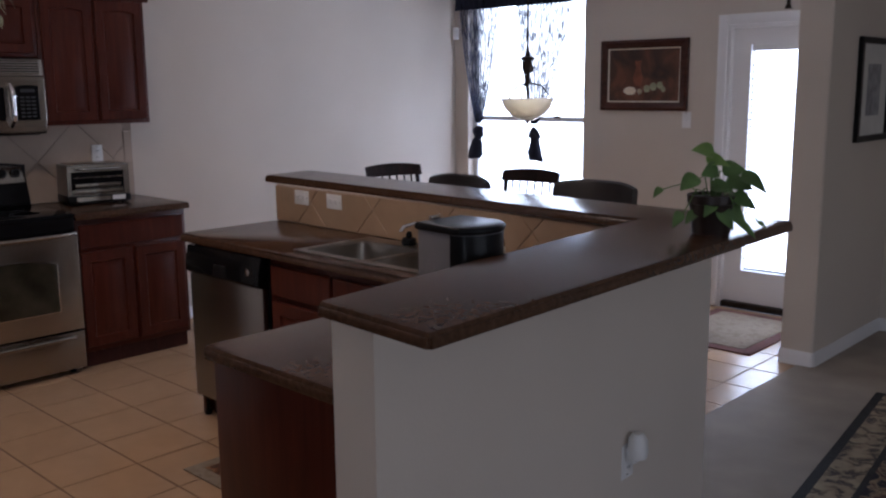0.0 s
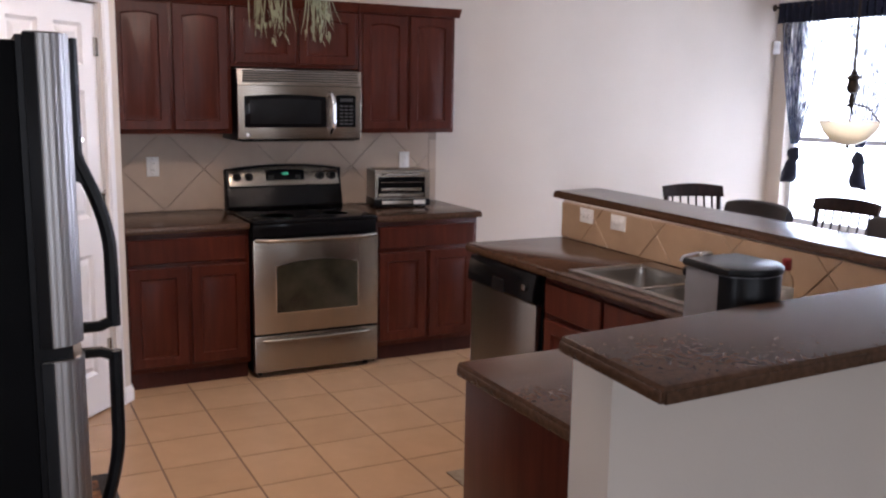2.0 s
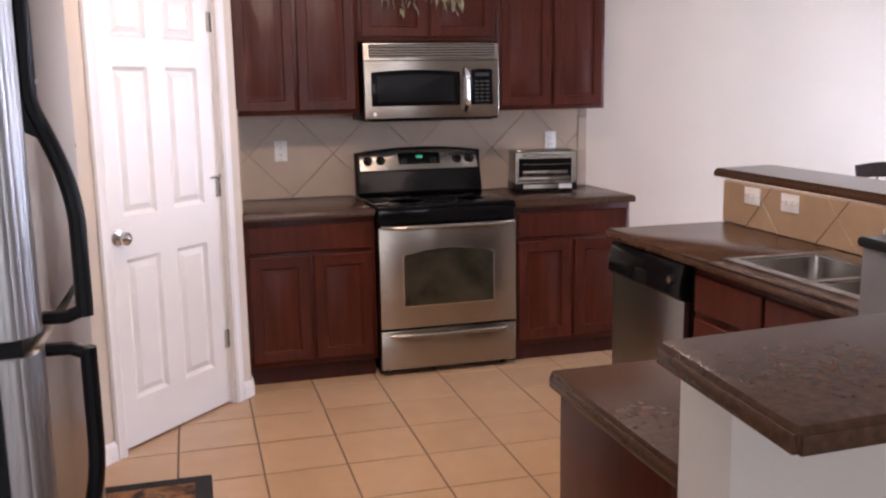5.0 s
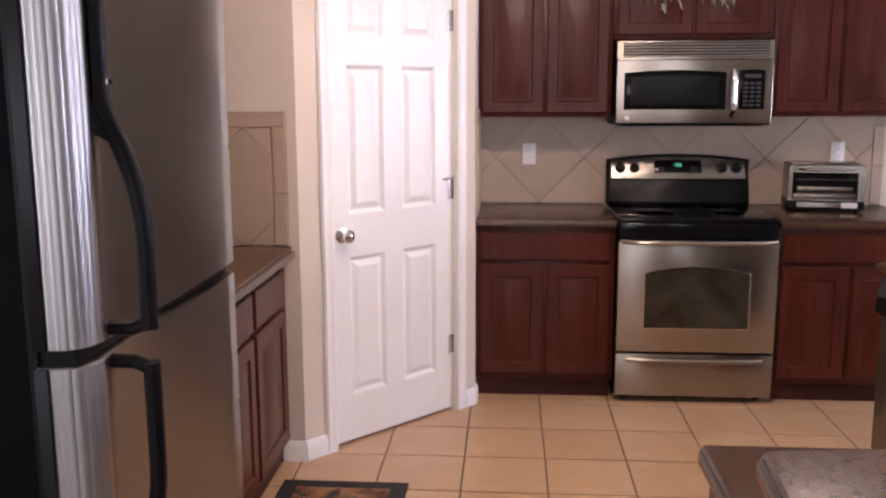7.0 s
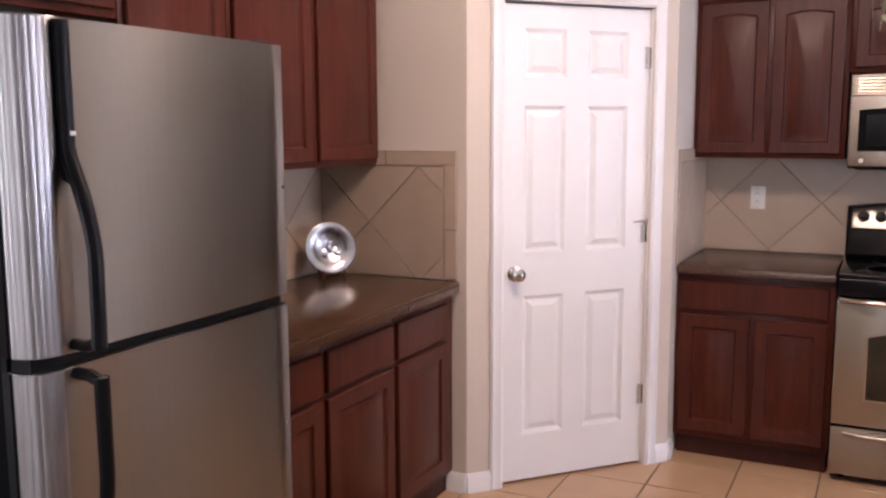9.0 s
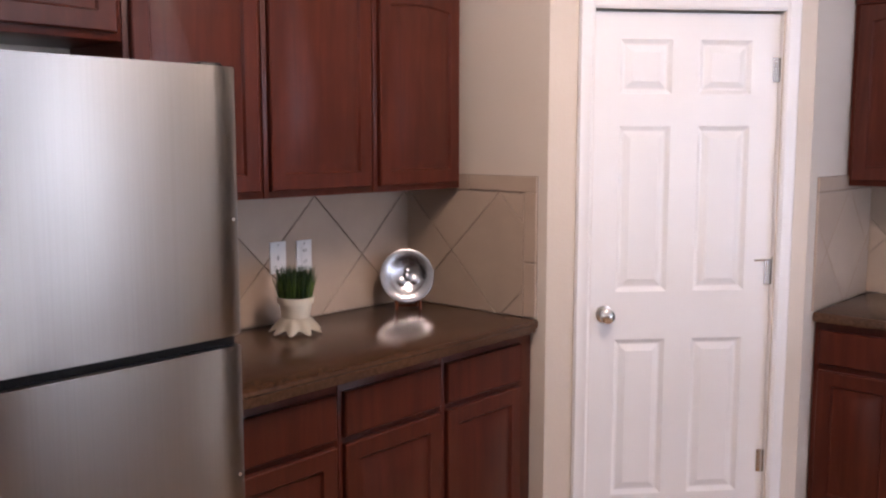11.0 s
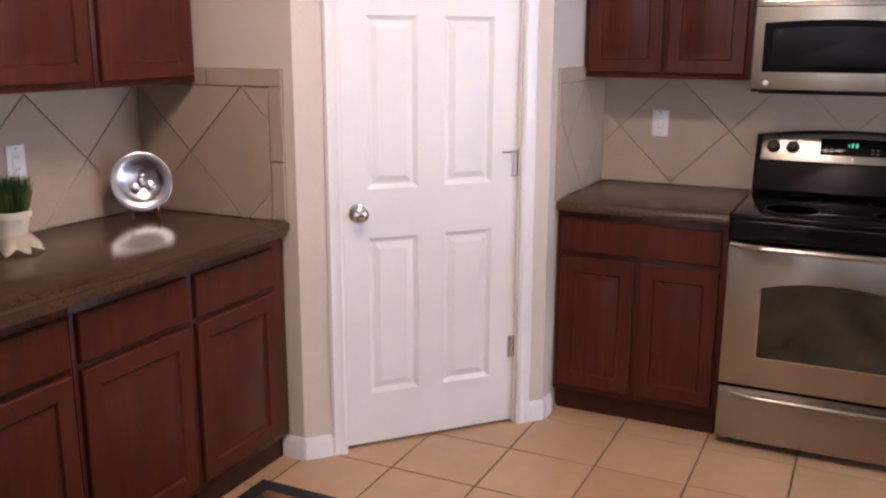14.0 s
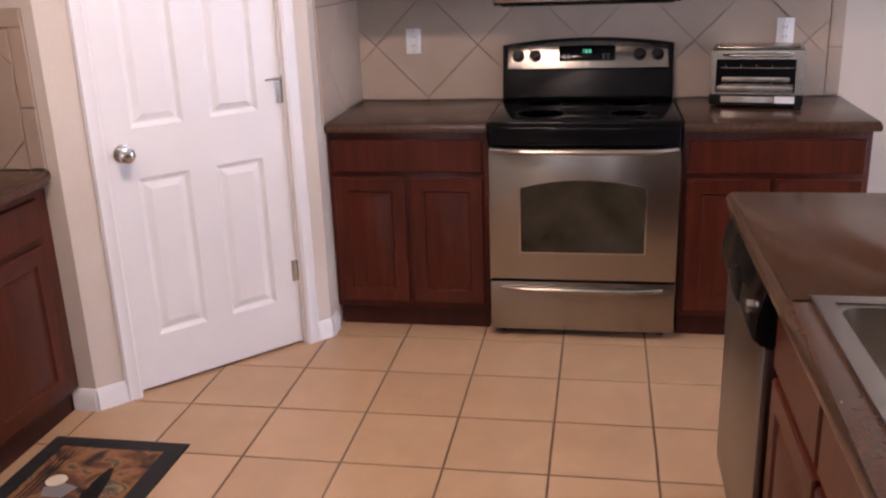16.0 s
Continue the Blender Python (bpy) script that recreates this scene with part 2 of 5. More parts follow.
CANVAS = pictured("still_life_canvas", [(0.30, (0.015, 0.010, 0.010)), (0.48, (0.07, 0.028, 0.016)), (0.62, (0.16, 0.06, 0.03)), (0.80, (0.10, 0.075, 0.03))], 4.5, 0.5)
RUGPAT = pictured("oriental_rug_field", [(0.34, (0.010, 0.010, 0.018)), (0.47, (0.02, 0.018, 0.025)), (0.52, (0.30, 0.22, 0.13)), (0.58, (0.06, 0.02, 0.02)), (0.72, (0.22, 0.17, 0.12))], 9.0, 0.95, 8.0)
RUGEDGE = pictured("oriental_rug_border", [(0.36, (0.36, 0.29, 0.19)), (0.50, (0.26, 0.20, 0.13)), (0.58, (0.04, 0.03, 0.03)), (0.70, (0.33, 0.26, 0.17))], 14.0, 0.95, 6.0)
DOORMAT = pictured("door_mat_weave", [(0.35, (0.20, 0.15, 0.10)), (0.55, (0.26, 0.21, 0.15)), (0.75, (0.17, 0.11, 0.08))], 16.0, 0.95)
MATRED = plain("russet_mat_border", (0.11, 0.032, 0.022), 0.95, vary=0.2, scale=30)
PAPER = plain("print_paper", (0.62, 0.61, 0.57), 0.7, vary=0.05)
INK = plain("grey_print_ink", (0.28, 0.28, 0.29), 0.7, vary=0.3, scale=18)
LED = glow("green_clock_digits", (0.10, 0.75, 0.42), 0.16)
TERRACOTTA = wood("reddish_stand_wood", (0.09, 0.025, 0.012), (0.15, 0.045, 0.02), (0.20, 0.07, 0.03), 0.4)
JUG = plain("painted_copper_tone", (0.20, 0.065, 0.03), 0.5, vary=0.4, scale=14)
CONCRETE = plain("pale_concrete", (0.45, 0.43, 0.40), 0.9, vary=0.12, scale=3, relief=0.3)
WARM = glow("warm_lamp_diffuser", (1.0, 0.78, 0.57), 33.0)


# ---- mesh helpers ----
def rectangular(bm, lo, hi, bevel=0.0, seg=2):
    """Adds a box with rounded edges to bm."""
    made = bmesh.ops.create_cube(bm, size=1.0)["verts"]
    for v in made:
        for i in range(3):
            v.co[i] = lo[i] if v.co[i] < 0 else hi[i]
    if bevel:
        es = list({e for v in made for e in v.link_edges})
        bmesh.ops.bevel(bm, geom=es, offset=bevel, segments=seg, affect="EDGES", profile=0.5)
    return bm


def block(lo, hi, bevel=0.0, seg=2):
    return rectangular(bmesh.new(), lo, hi, bevel, seg)


def lathe(profile, seg=24, at=(0, 0, 0), bm=None):
    """Turns (radius, z) pairs round an upright axis at a place."""
    bm = bm or bmesh.new()
    rings = []
    for r, z in profile:
        rings.append([bm.verts.new((at[0] + r * math.cos(2 * PI * k / seg), at[1] + r * math.sin(2 * PI * k / seg), at[2] + z)) for k in range(seg)])
    for a, b in zip(rings, rings[1:]):
        for k in range(seg):
            bm.faces.new((a[k], a[(k + 1) % seg], b[(k + 1) % seg], b[k]))
    if profile[0][0] > 1e-4:
        bm.faces.new(rings[0][::-1])
    if profile[-1][0] > 1e-4:
        bm.faces.new(rings[-1])
    bmesh.ops.remove_doubles(bm, verts=bm.verts, dist=1e-5)
    return bm


def sweep(points, radius, seg=8, flat=1.0, bm=None):
    """A tube along points; flat squeezes the second cross axis; radius may be a list."""
    bm = bm or bmesh.new()
    pts = [Vector(p) for p in points]
    rad = radius if isinstance(radius, (list, tuple)) else [radius] * len(pts)
    rings, side = [], None
    for i, p in enumerate(pts):
        d = (pts[min(i + 1, len(pts) - 1)] - pts[max(i - 1, 0)]).normalized()
        if side is None:
            side = d.cross(Vector((0, 0, 1)) if abs(d.z) < 0.9 else Vector((1, 0, 0))).normalized()
        side = (side - d * side.dot(d)).normalized()
        other = d.cross(side)
        rings.append([bm.verts.new(p + rad[i] * (math.cos(2 * PI * k / seg) * side + flat * math.sin(2 * PI * k / seg) * other)) for k in range(seg)])
    for a, b in zip(rings, rings[1:]):
        for k in range(seg):
            bm.faces.new((a[k], a[(k + 1) % seg], b[(k + 1) % seg], b[k]))
    bm.faces.new(rings[0][::-1])
    bm.faces.new(rings[-1])
    return bm


def prism(outline, lo, hi, axis="z", bevel=0.0, bm=None):
    """A slab of a flat outline, from lo to hi along an axis (outline in the other two, in order)."""
    bm = bm or bmesh.new()

    def place(p, h):
        return {"z": (p[0], p[1], h), "y": (p[0], h, p[1]), "x": (h, p[0], p[1])}[axis]

    a = [bm.verts.new(place(p, lo)) for p in outline]
    b = [bm.verts.new(place(p, hi)) for p in outline]
    n = len(a)
    caps = [bm.faces.new(a[::-1]), bm.faces.new(b)]
    for k in range(n):
        bm.faces.new((a[k], a[(k + 1) % n], b[(k + 1) % n], b[k]))
    if bevel:
        es = {e for c in caps for e in c.edges}
        bmesh.ops.bevel(bm, geom=list(es), offset=bevel, segments=2, affect="EDGES", profile=0.5)
    return bm


def finish(bm, name, material, smooth):
    bmesh.ops.recalc_face_normals(bm, faces=bm.faces)
    me = bpy.data.meshes.new(name)
    bm.to_mesh(me)
    bm.free()
    me.materials.append(material)
    if smooth:
        for p in me.polygons:
            p.use_smooth = smooth == "curved" or p.area < 0.004
        me.set_sharp_from_angle(angle=radians(38))
    return me


def part(name, bm, material, parent, label="", smooth=True):
    """Links a bmesh as ONE mesh object under a thing or under a part."""
    ob = new(name, finish(bm, name, material, smooth))
    ob.parent = parent
    if label:
        tagged(ob, label)
    return ob


def thing(name, label, category, m=None, group="", kind=""):
    """A top-level Empty at the base of a thing."""
    ob = new(name)
    ob.empty_display_size = 0.05
    if m is not None:
        ob.matrix_basis = m
    return tagged(ob, label, category, group, kind)


def single(name, bm, material, label, category, m=None, group="", kind="", smooth=True):
    """A thing of one mesh."""
    ob = new(name, finish(bm, name, material, smooth))
    if m is not None:
        ob.matrix_basis = m
    return tagged(ob, label, category, group, kind)


def ringed(bm, loops, fill=True):
    """Joins loops of equal length, in order, with strips; fills the last."""
    rings = [[bm.verts.new(p) for p in loop] for loop in loops]
    n = len(rings[0])
    for a, b in zip(rings, rings[1:]):
        for k in range(n):
            bm.faces.new((a[k], a[(k + 1) % n], b[(k + 1) % n], b[k]))
    if fill:
        bm.faces.new(rings[-1])
    return rings


def panel_front(x0, z0, w, h, back, t, rail=0.055, arch=0.0, raised=True):
    """A cabinet front: frame, groove and raised panel, arched if wanted. Front faces -y."""
    bm = bmesh.new()
    n = 11 if arch else 2

    def loop(inset, y, lift):
        a, b, lo, hi = x0 + inset, x0 + w - inset, z0 + inset, z0 + h - inset
        pts = [(a, y, lo), (b, y, lo)]
        for k in range(n):
            s = k / (n - 1)
            x = b + (a - b) * s
            drop = lift * (1 - math.cos((s - 0.5) * PI)) if lift else 0.0
            pts.append((x, y, hi - drop))
        return pts

    f = back - t
    r = rail
    loops = [loop(0, back, 0), loop(0, f + 0.004, 0), loop(0.004, f, 0)]
    if raised:
        loops += [loop(r, f, arch), loop(r + 0.006, f + 0.009, arch), loop(r + 0.014, f + 0.009, arch), loop(r + 0.038, f + 0.001, arch)]
    ringed(bm, loops)
    bm.faces.new([bm.verts.new(p) for p in loop(0, back, 0)][::-1])
    bmesh.ops.remove_doubles(bm, verts=bm.verts, dist=1e-5)
    return bm


def sheet_with_hole(outline_lo, outline_hi, holes, y0, y1):
    """A wall slab between y0 and y1 (x and z outline), with rectangular openings (x0, z0, x1, z1)."""
    bm = bmesh.new()
    xs = sorted({outline_lo[0], outline_hi[0], *(h[0] for h in holes), *(h[2] for h in holes)})
    zs = sorted({outline_lo[1], outline_hi[1], *(h[1] for h in holes), *(h[3] for h in holes)})

    def solid(i, j):
        if not (0 <= i < len(xs) - 1 and 0 <= j < len(zs) - 1):
            return False
        x, z = (xs[i] + xs[i + 1]) / 2, (zs[j] + zs[j + 1]) / 2
        return not any(h[0] < x < h[2] and h[1] < z < h[3] for h in holes)

    def quad(*p):
        bm.faces.new([bm.verts.new(q) for q in p])

    for i in range(len(xs) - 1):
        for j in range(len(zs) - 1):
            if not solid(i, j):
                continue
            a, b, c, d = xs[i], xs[i + 1], zs[j], zs[j + 1]
            quad((a, y0, c), (b, y0, c), (b, y0, d), (a, y0, d))
            quad((b, y1, c), (a, y1, c), (a, y1, d), (b, y1, d))
            if not solid(i - 1, j):
                quad((a, y1, c), (a, y0, c), (a, y0, d), (a, y1, d))
            if not solid(i + 1, j):
                quad((b, y0, c), (b, y1, c), (b, y1, d), (b, y0, d))
            if not solid(i, j - 1):
                quad((a, y1, c), (b, y1, c), (b, y0, c), (a, y0, c))
            if not solid(i, j + 1):
                quad((a, y0, d), (b, y0, d), (b, y1, d), (a, y1, d))
    bmesh.ops.remove_doubles(bm, verts=bm.verts, dist=1e-5)
    return bm


def on_wall(origin, right):
    """Local x runs to the viewer's right along a wall, y up, z out of it."""
    r = Vector(right).normalized()
    out = r.cross(Vector((0, 0, 1)))
    return Matrix.Translation(origin) @ Matrix(((r.x, 0, out.x, 0), (r.y, 0, out.y, 0), (0, 1, 0, 0), (0, 0, 0, 1)))

# ---- the setting: walls, ceiling, ground ----
def wall(name, bm, label, material=None):
    return single(name, bm, material or WALL, label, "wall", kind="structure", smooth=False)


WIN = (0.15, 0.62, 1.385, 2.32)
DOOR = (2.585, 0.0, 3.445, 2.01)
wall("wall_west", block((-0.14, SOUTH - 0.14, 0), (0, NORTH, CEIL)), "smooth cream painted wall behind range and dining area")
wall("wall_north", sheet_with_hole((-0.14, 0), (3.51, CEIL), [WIN, DOOR], NORTH, NORTH + 0.14), "cream painted wall with window and glazed patio door")
wall("wall_south", block((0, SOUTH - 0.14, 0), (4.0, SOUTH, CEIL)), "cream painted wall behind refrigerator and worktop")
wall("wall_column", block((3.51, 3.59, 0), (3.70, 4.82, CEIL), 0.012), "rounded end of painted wall beside patio door")
wall("wall_living_north", block((3.70, 4.68, 0), (EAST, 4.82, CEIL)), "cream painted living room wall")
wall("wall_return", block((4.0, -3.3, 0), (4.12, SOUTH, CEIL)), "painted wall beside the refrigerator recess")
# the opening in this south wall is assumed, cut for the fill light
wall("wall_living_south", sheet_with_hole((4.12, 0), (EAST, CEIL), [(5.7, 0.65, 6.7, 2.2)], -3.44, -3.3), "cream painted living room wall with an added unseen window")
wall("wall_living_east", sheet_with_hole((-3.44, 0), (4.9, CEIL), [(-1.05, 0.65, -0.05, 2.2), (0.75, 0.65, 1.75, 2.2)], 0, 0.14), "cream painted living room wall with two windows").matrix_basis = Matrix(((0, 1, 0, EAST), (1, 0, 0, 0), (0, 0, 1, 0), (0, 0, 0, 1)))
single("ceiling", block((-0.14, -3.44, CEIL), (EAST + 0.14, 4.9, CEIL + 0.12)), CEILING, "white textured ceiling", "ceiling", kind="structure", smooth=False)
single("ground", block((-300, -300, -0.5), (300, 300, -0.14)), CONCRETE, "pale concrete ground outside the windows", "ground", kind="structure", smooth=False)
single("carpet", prism([(3.62, 1.4), (3.62, 4.68), (EAST, 4.68), (EAST, -3.3), (4.12, -3.3), (4.12, 1.4)], -0.12, 0.004), CARPET, "short beige carpet in the living room", "carpet", kind="structure", smooth=False)

# pantry: stub walls and the wall set across the corner, with its door
PA, PB = Vector((1.488, -1.368, 0)), Vector((0.738, -0.692, 0))
ALONG = (PB - PA).normalized()
PANTRY = Matrix.Translation(PA) @ Matrix(((ALONG.x, -ALONG.y, 0, 0), (ALONG.y, ALONG.x, 0, 0), (0, 0, 1, 0), (0, 0, 0, 1)))
PLEN = (PB - PA).length
D0 = 0.168
D1 = D0 + 0.715
wall("wall_pantry", sheet_with_hole((0, 0), (PLEN, CEIL), [(D0, -0.01, D1, 2.055)], 0, 0.11), "painted wall set across the kitchen corner").matrix_basis = PANTRY
wall("wall_stub_south", prism([(1.488, SOUTH), (1.488, -1.368), (1.413, -1.443), (1.373, -1.443), (1.373, SOUTH)], 0, CEIL), "short painted wall beside the worktop")
wall("wall_stub_west", prism([(0, -0.690), (0.738, -0.690), (0.79, -0.80), (0.72, -0.80), (0, -0.80)], 0, CEIL), "short painted wall beside the worktop")


def skirting(length, m, h=0.085):
    """White moulded baseboard; local x along it, standing out to -y."""
    bm = prism([(0, 0), (-0.015, 0), (-0.015, h * 0.7), (-0.009, h * 0.86), (-0.004, h), (0, h)], 0, length, "x")
    return single("baseboard", bm, WHITE, "white moulded baseboard", "baseboard", m, kind="structure")


skirting(D0 - 0.06, PANTRY)
skirting(PLEN - D1 - 0.06, PANTRY @ pose(D1 + 0.06, 0, 0))
skirting(0.09, pose(1.488, -1.458, 0, 0, 0, 90))
skirting(0.085, pose(0.738, -0.690, 0, 0, 0, 180))
skirting(NORTH - 1.5, pose(0, 1.5, 0, 0, 0, 90))
skirting(2.51, pose(0, NORTH, 0))
skirting(0.19, pose(3.51, 3.59, 0))
skirting(1.09, pose(3.70, 3.59, 0, 0, 0, 90))
skirting(5.7, pose(3.70, 4.68, 0))


# ---- pantry door: six raised panels, knob, hinges, casing ----
def pantry_door():
    d = thing("door_1", "white six-panel pantry door, closed, satin knob", "door", PANTRY @ pose(D0, 0.022, 0), kind="structure")
    w, h0, h1 = 0.715, 0.012, 2.045
    xs = [(0.102, 0.300), (0.405, 0.606)]
    zs = [(0.215, 0.828), (1.012, 1.632), (1.750, 1.948)]
    holes = [(a, c, b, e) for a, b in xs for c, e in zs]
    part("slab", sheet_with_hole((0.003, h0), (w - 0.003, h1), holes, 0, 0.034), WHITE, d, smooth=False)
    for a, c, b, e in holes:
        bm = bmesh.new()

        def loop(i, y):
            return [(a + i, y, c + i), (b - i, y, c + i), (b - i, y, e - i), (a + i, y, e - i)]

        ringed(bm, [loop(-0.001, 0.0), loop(0.016, 0.012), loop(0.022, 0.012), loop(0.046, 0.002), loop(0.050, 0.002)])
        part("panel", bm, WHITE, d, smooth=False)
    knob = part("door_knob", lathe([(0.0, 0.0), (0.032, 0.0), (0.033, 0.006), (0.012, 0.010), (0.011, 0.03), (0.022, 0.036), (0.028, 0.048), (0.027, 0.058), (0.016, 0.066), (0.0, 0.068)]), SATIN, d, "round satin nickel knob")
    knob.matrix_basis = pose(0.060, 0.0, 0.928, 90, 0, 0)
    for z in (0.286, 1.031, 1.796):
        hinge = part("hinge", lathe([(0.006, 0), (0.0065, 0.002), (0.0065, 0.088), (0.006, 0.09)], 10, (w + 0.004, -0.006, z)), SATIN, d, "nickel hinge barrel")
        rectangular_leaf = block((w - 0.028, -0.003, z), (w + 0.02, 0.0, z + 0.09))
        part("hinge_leaf", rectangular_leaf, SATIN, hinge)
    stop = part("door_stop", sweep([(w + 0.004, -0.008, 1.128), (w - 0.03, -0.02, 1.128), (w - 0.075, -0.014, 1.126)], 0.0045, 8), SATIN, d, "hinge-pin door stop")
    part("stop_arm", sweep([(w + 0.004, -0.008, 1.128), (w + 0.03, -0.018, 1.130)], 0.0045, 8), SATIN, stop)
    part("stop_pin", sweep([(w + 0.004, -0.008, 1.115), (w + 0.004, -0.008, 1.14)], 0.009, 8), SATIN, stop)
    prof = [(0, 0), (0, -0.011), (0.012, -0.018), (0.03, -0.014), (0.05, -0.017), (0.058, -0.009), (0.058, 0)]
    jambs = [("casing", prism([(D0 - 0.004 - x, y) for x, y in prof], 0, 2.115)), ("casing", prism([(D1 + 0.004 + x, y) for x, y in prof], 0, 2.115))]
    trim = thing("door_trim", "white moulded door casing round the pantry door", "trim", PANTRY, kind="structure")
    for name, bm in jambs:
        part(name, bm, WHITE, trim)
    head = bmesh.new()
    prism([(y, 2.052 + x) for x, y in prof], D0 - 0.004, D1 + 0.004, "x", bm=head)
    part("head_casing", head, WHITE, trim)
    part("jamb", block((D0 - 0.003, 0.001, 0), (D0 + 0.001, 0.10, 2.05)), WHITE, trim)
    part("jamb", block((D1 - 0.001, 0.001, 0), (D1 + 0.003, 0.10, 2.05)), WHITE, trim)


pantry_door()


# ---- fitted cabinets ----
WEST, SOUTHWARD = 90, 180


def knobless_base(name, label, m, w, fronts, d=0.61, top=0.872):
    """A base cabinet; fronts: (x, width, whether it has a drawer). Back at y = 0, front to -y."""
    c = thing("base_cabinet", label, "cabinet", m, "fitted base cabinets")
    part("body", block((0, -d, 0.095), (w, -0.002, top), 0.002), CHERRY, c)
    if top < 0.8:
        part("front_rail", block((0, -d, top), (w, -d + 0.018, 0.872), 0.001), CHERRY, c)
    part("toe_kick", block((0.01, -d + 0.03, 0), (w - 0.01, -0.03, 0.095)), SHADED_CHERRY, c)
    for kind, x, fw, z, h in fronts:
        if kind == "drawer":
            part("drawer_front", panel_front(x, z, fw, h, -d, 0.019, raised=False), CHERRY, c)
        else:
            part("door", panel_front(x, z, fw, h, -d, 0.019, rail=0.056), CHERRY, c)
    return c


def pair_fronts(w):
    g = 0.022
    dw = (w - 3 * g) / 2
    return [("drawer", g, w - 2 * g, 0.705, 0.135), ("door", g, dw, 0.125, 0.555), ("door", 2 * g + dw, dw, 0.125, 0.555)]


knobless_base("left", "cherry base cabinet with wide drawer and two doors", pose(0.002, -0.687, 0, 0, 0, WEST), 0.680, pair_fronts(0.680))
knobless_base("right", "cherry base cabinet with wide drawer beneath toaster oven", pose(0.002, 0.769, 0, 0, 0, WEST), 0.70, pair_fronts(0.70))
for right, w, gap in ((2.978, 0.510, 0.016), (2.466, 0.464, 0.016), (2.000, 0.508, 0.080)):
    fw = w - 0.016 - gap
    knobless_base("south", "cherry base cabinet with one drawer over a door", pose(right, SOUTH + 0.002, 0, 0, 0, SOUTHWARD), w, [("drawer", 0.016, fw, 0.692, 0.140), ("door", 0.016, fw, 0.125, 0.545)], d=0.645)


def wall_cabinet(label, m, w, h, doors, d=0.32, arch=0.014, z=0.0, crown=(1, 1)):
    c = thing("wall_cabinet", label, "cabinet", m, "fitted wall cabinets")
    part("body", block((0, -d, z), (w, -0.002, z + h), 0.002), CHERRY, c)
    g = 0.02
    dw = (w - (doors + 1) * g) / doors
    for k in range(doors):
        part("door", panel_front(g + k * (dw + g), z + 0.022, dw, h - 0.05, -d, 0.019, rail=0.052, arch=arch), CHERRY, c)
    bm = prism([(-d + 0.004, h + z - 0.022), (-d - 0.010, h + z - 0.022), (-d - 0.014, h + z - 0.006), (-d - 0.034, h + z + 0.022), (-d - 0.040, h + z + 0.032), (-d + 0.004, h + z + 0.032)], -0.03 * crown[0], w + 0.03 * crown[1], "x")
    part("crown_moulding", bm, CHERRY, c)
    return c


TOP = 2.145
LOW = 1.395
wall_cabinet("cherry wall cabinet with two arched raised-panel doors", pose(0.002, -0.688, 0, 0, 0, WEST), 0.674, TOP - LOW, 2, z=LOW, crown=(0, 0))
wall_cabinet("short cherry cabinet above the microwave, foliage hanging over", pose(0.002, -0.012, 0, 0, 0, WEST), 0.784, TOP - 1.780, 2, z=1.780, arch=0.012, crown=(0, 0))
wall_cabinet("cherry wall cabinet beside open painted wall, arched doors", pose(0.002, 0.777, 0, 0, 0, WEST), 0.662, TOP - LOW, 2, z=LOW, crown=(0, 1))
for k, (x, w) in enumerate(((2.925, 0.462), (2.461, 0.478), (1.981, 0.470))):
    wall_cabinet("tall cherry wall cabinet over the south worktop", pose(x, SOUTH + 0.002, 0, 0, 0, SOUTHWARD), w - 0.002, 0.755, 1, d=0.305, z=LOW, arch=0.014, crown=(0, 0))
wall_cabinet("cherry bridge cabinet above the refrigerator", pose(3.86, SOUTH + 0.002, 0, 0, 0, SOUTHWARD), 0.933, 0.305, 2, d=0.305, z=1.845, arch=0.0, crown=(0, 0))


# ---- worktops ----
def edge_bands(c, z0, z1, edges):
    """Stepped strips along the open edges of a worktop."""
    for a, b in edges:
        a, b = Vector((*a, 0)), Vector((*b, 0))
        d = (b - a).normalized()
        n = Vector((d.y, -d.x, 0))
        bm = bmesh.new()
        prof = [(-0.016, z0 + 0.001), (0.0035, z0 + 0.001), (0.0045, z0 + 0.006), (0.0045, z1 - 0.017), (0.0015, z1 - 0.013), (-0.016, z1 - 0.013)]
        rows = [[bm.verts.new(p + n * o + Vector((0, 0, z))) for o, z in prof] for p in (a + d * 0.004, b - d * 0.004)]
        for k in range(len(prof)):
            q = (k + 1) % len(prof)
            bm.faces.new((rows[0][k], rows[0][q], rows[1][q], rows[1][k]))
        bm.faces.new(rows[0][::-1])
        bm.faces.new(rows[1])
        part("edge_band", bm, LAMINATE, c, "stepped laminate edge")


def worktop(outline, name="countertop", label="dark brown mottled laminate worktop, rounded edge", m=None, z0=0.874, z1=0.914, bevel=0.012, edges=()):
    c = thing(name, label, "countertop", m)
    part("top", prism(outline, z0, z1, "z", bevel), LAMINATE, c)
    edge_bands(c, z0, z1, edges)
    return c


worktop([(0.003, -0.687), (0.645, -0.687), (0.645, -0.006), (0.003, -0.006)], label="brown laminate worktop between range and pantry wall", edges=(((0.645, -0.687), (0.645, -0.006)),))
worktop([(0.003, 0.768), (0.645, 0.768), (0.645, 1.487), (0.003, 1.487)], label="brown laminate worktop under the toaster oven", edges=(((0.645, 0.768), (0.645, 1.487)), ((0.645, 1.487), (0.003, 1.487))))
worktop([(2.978, SOUTH + 0.003), (2.978, -1.390), (1.54, -1.390), (1.515, -1.400), (1.491, -1.400), (1.491, SOUTH + 0.003)], label="brown laminate worktop beside the refrigerator", edges=(((1.54, -1.390), (2.978, -1.390)),))

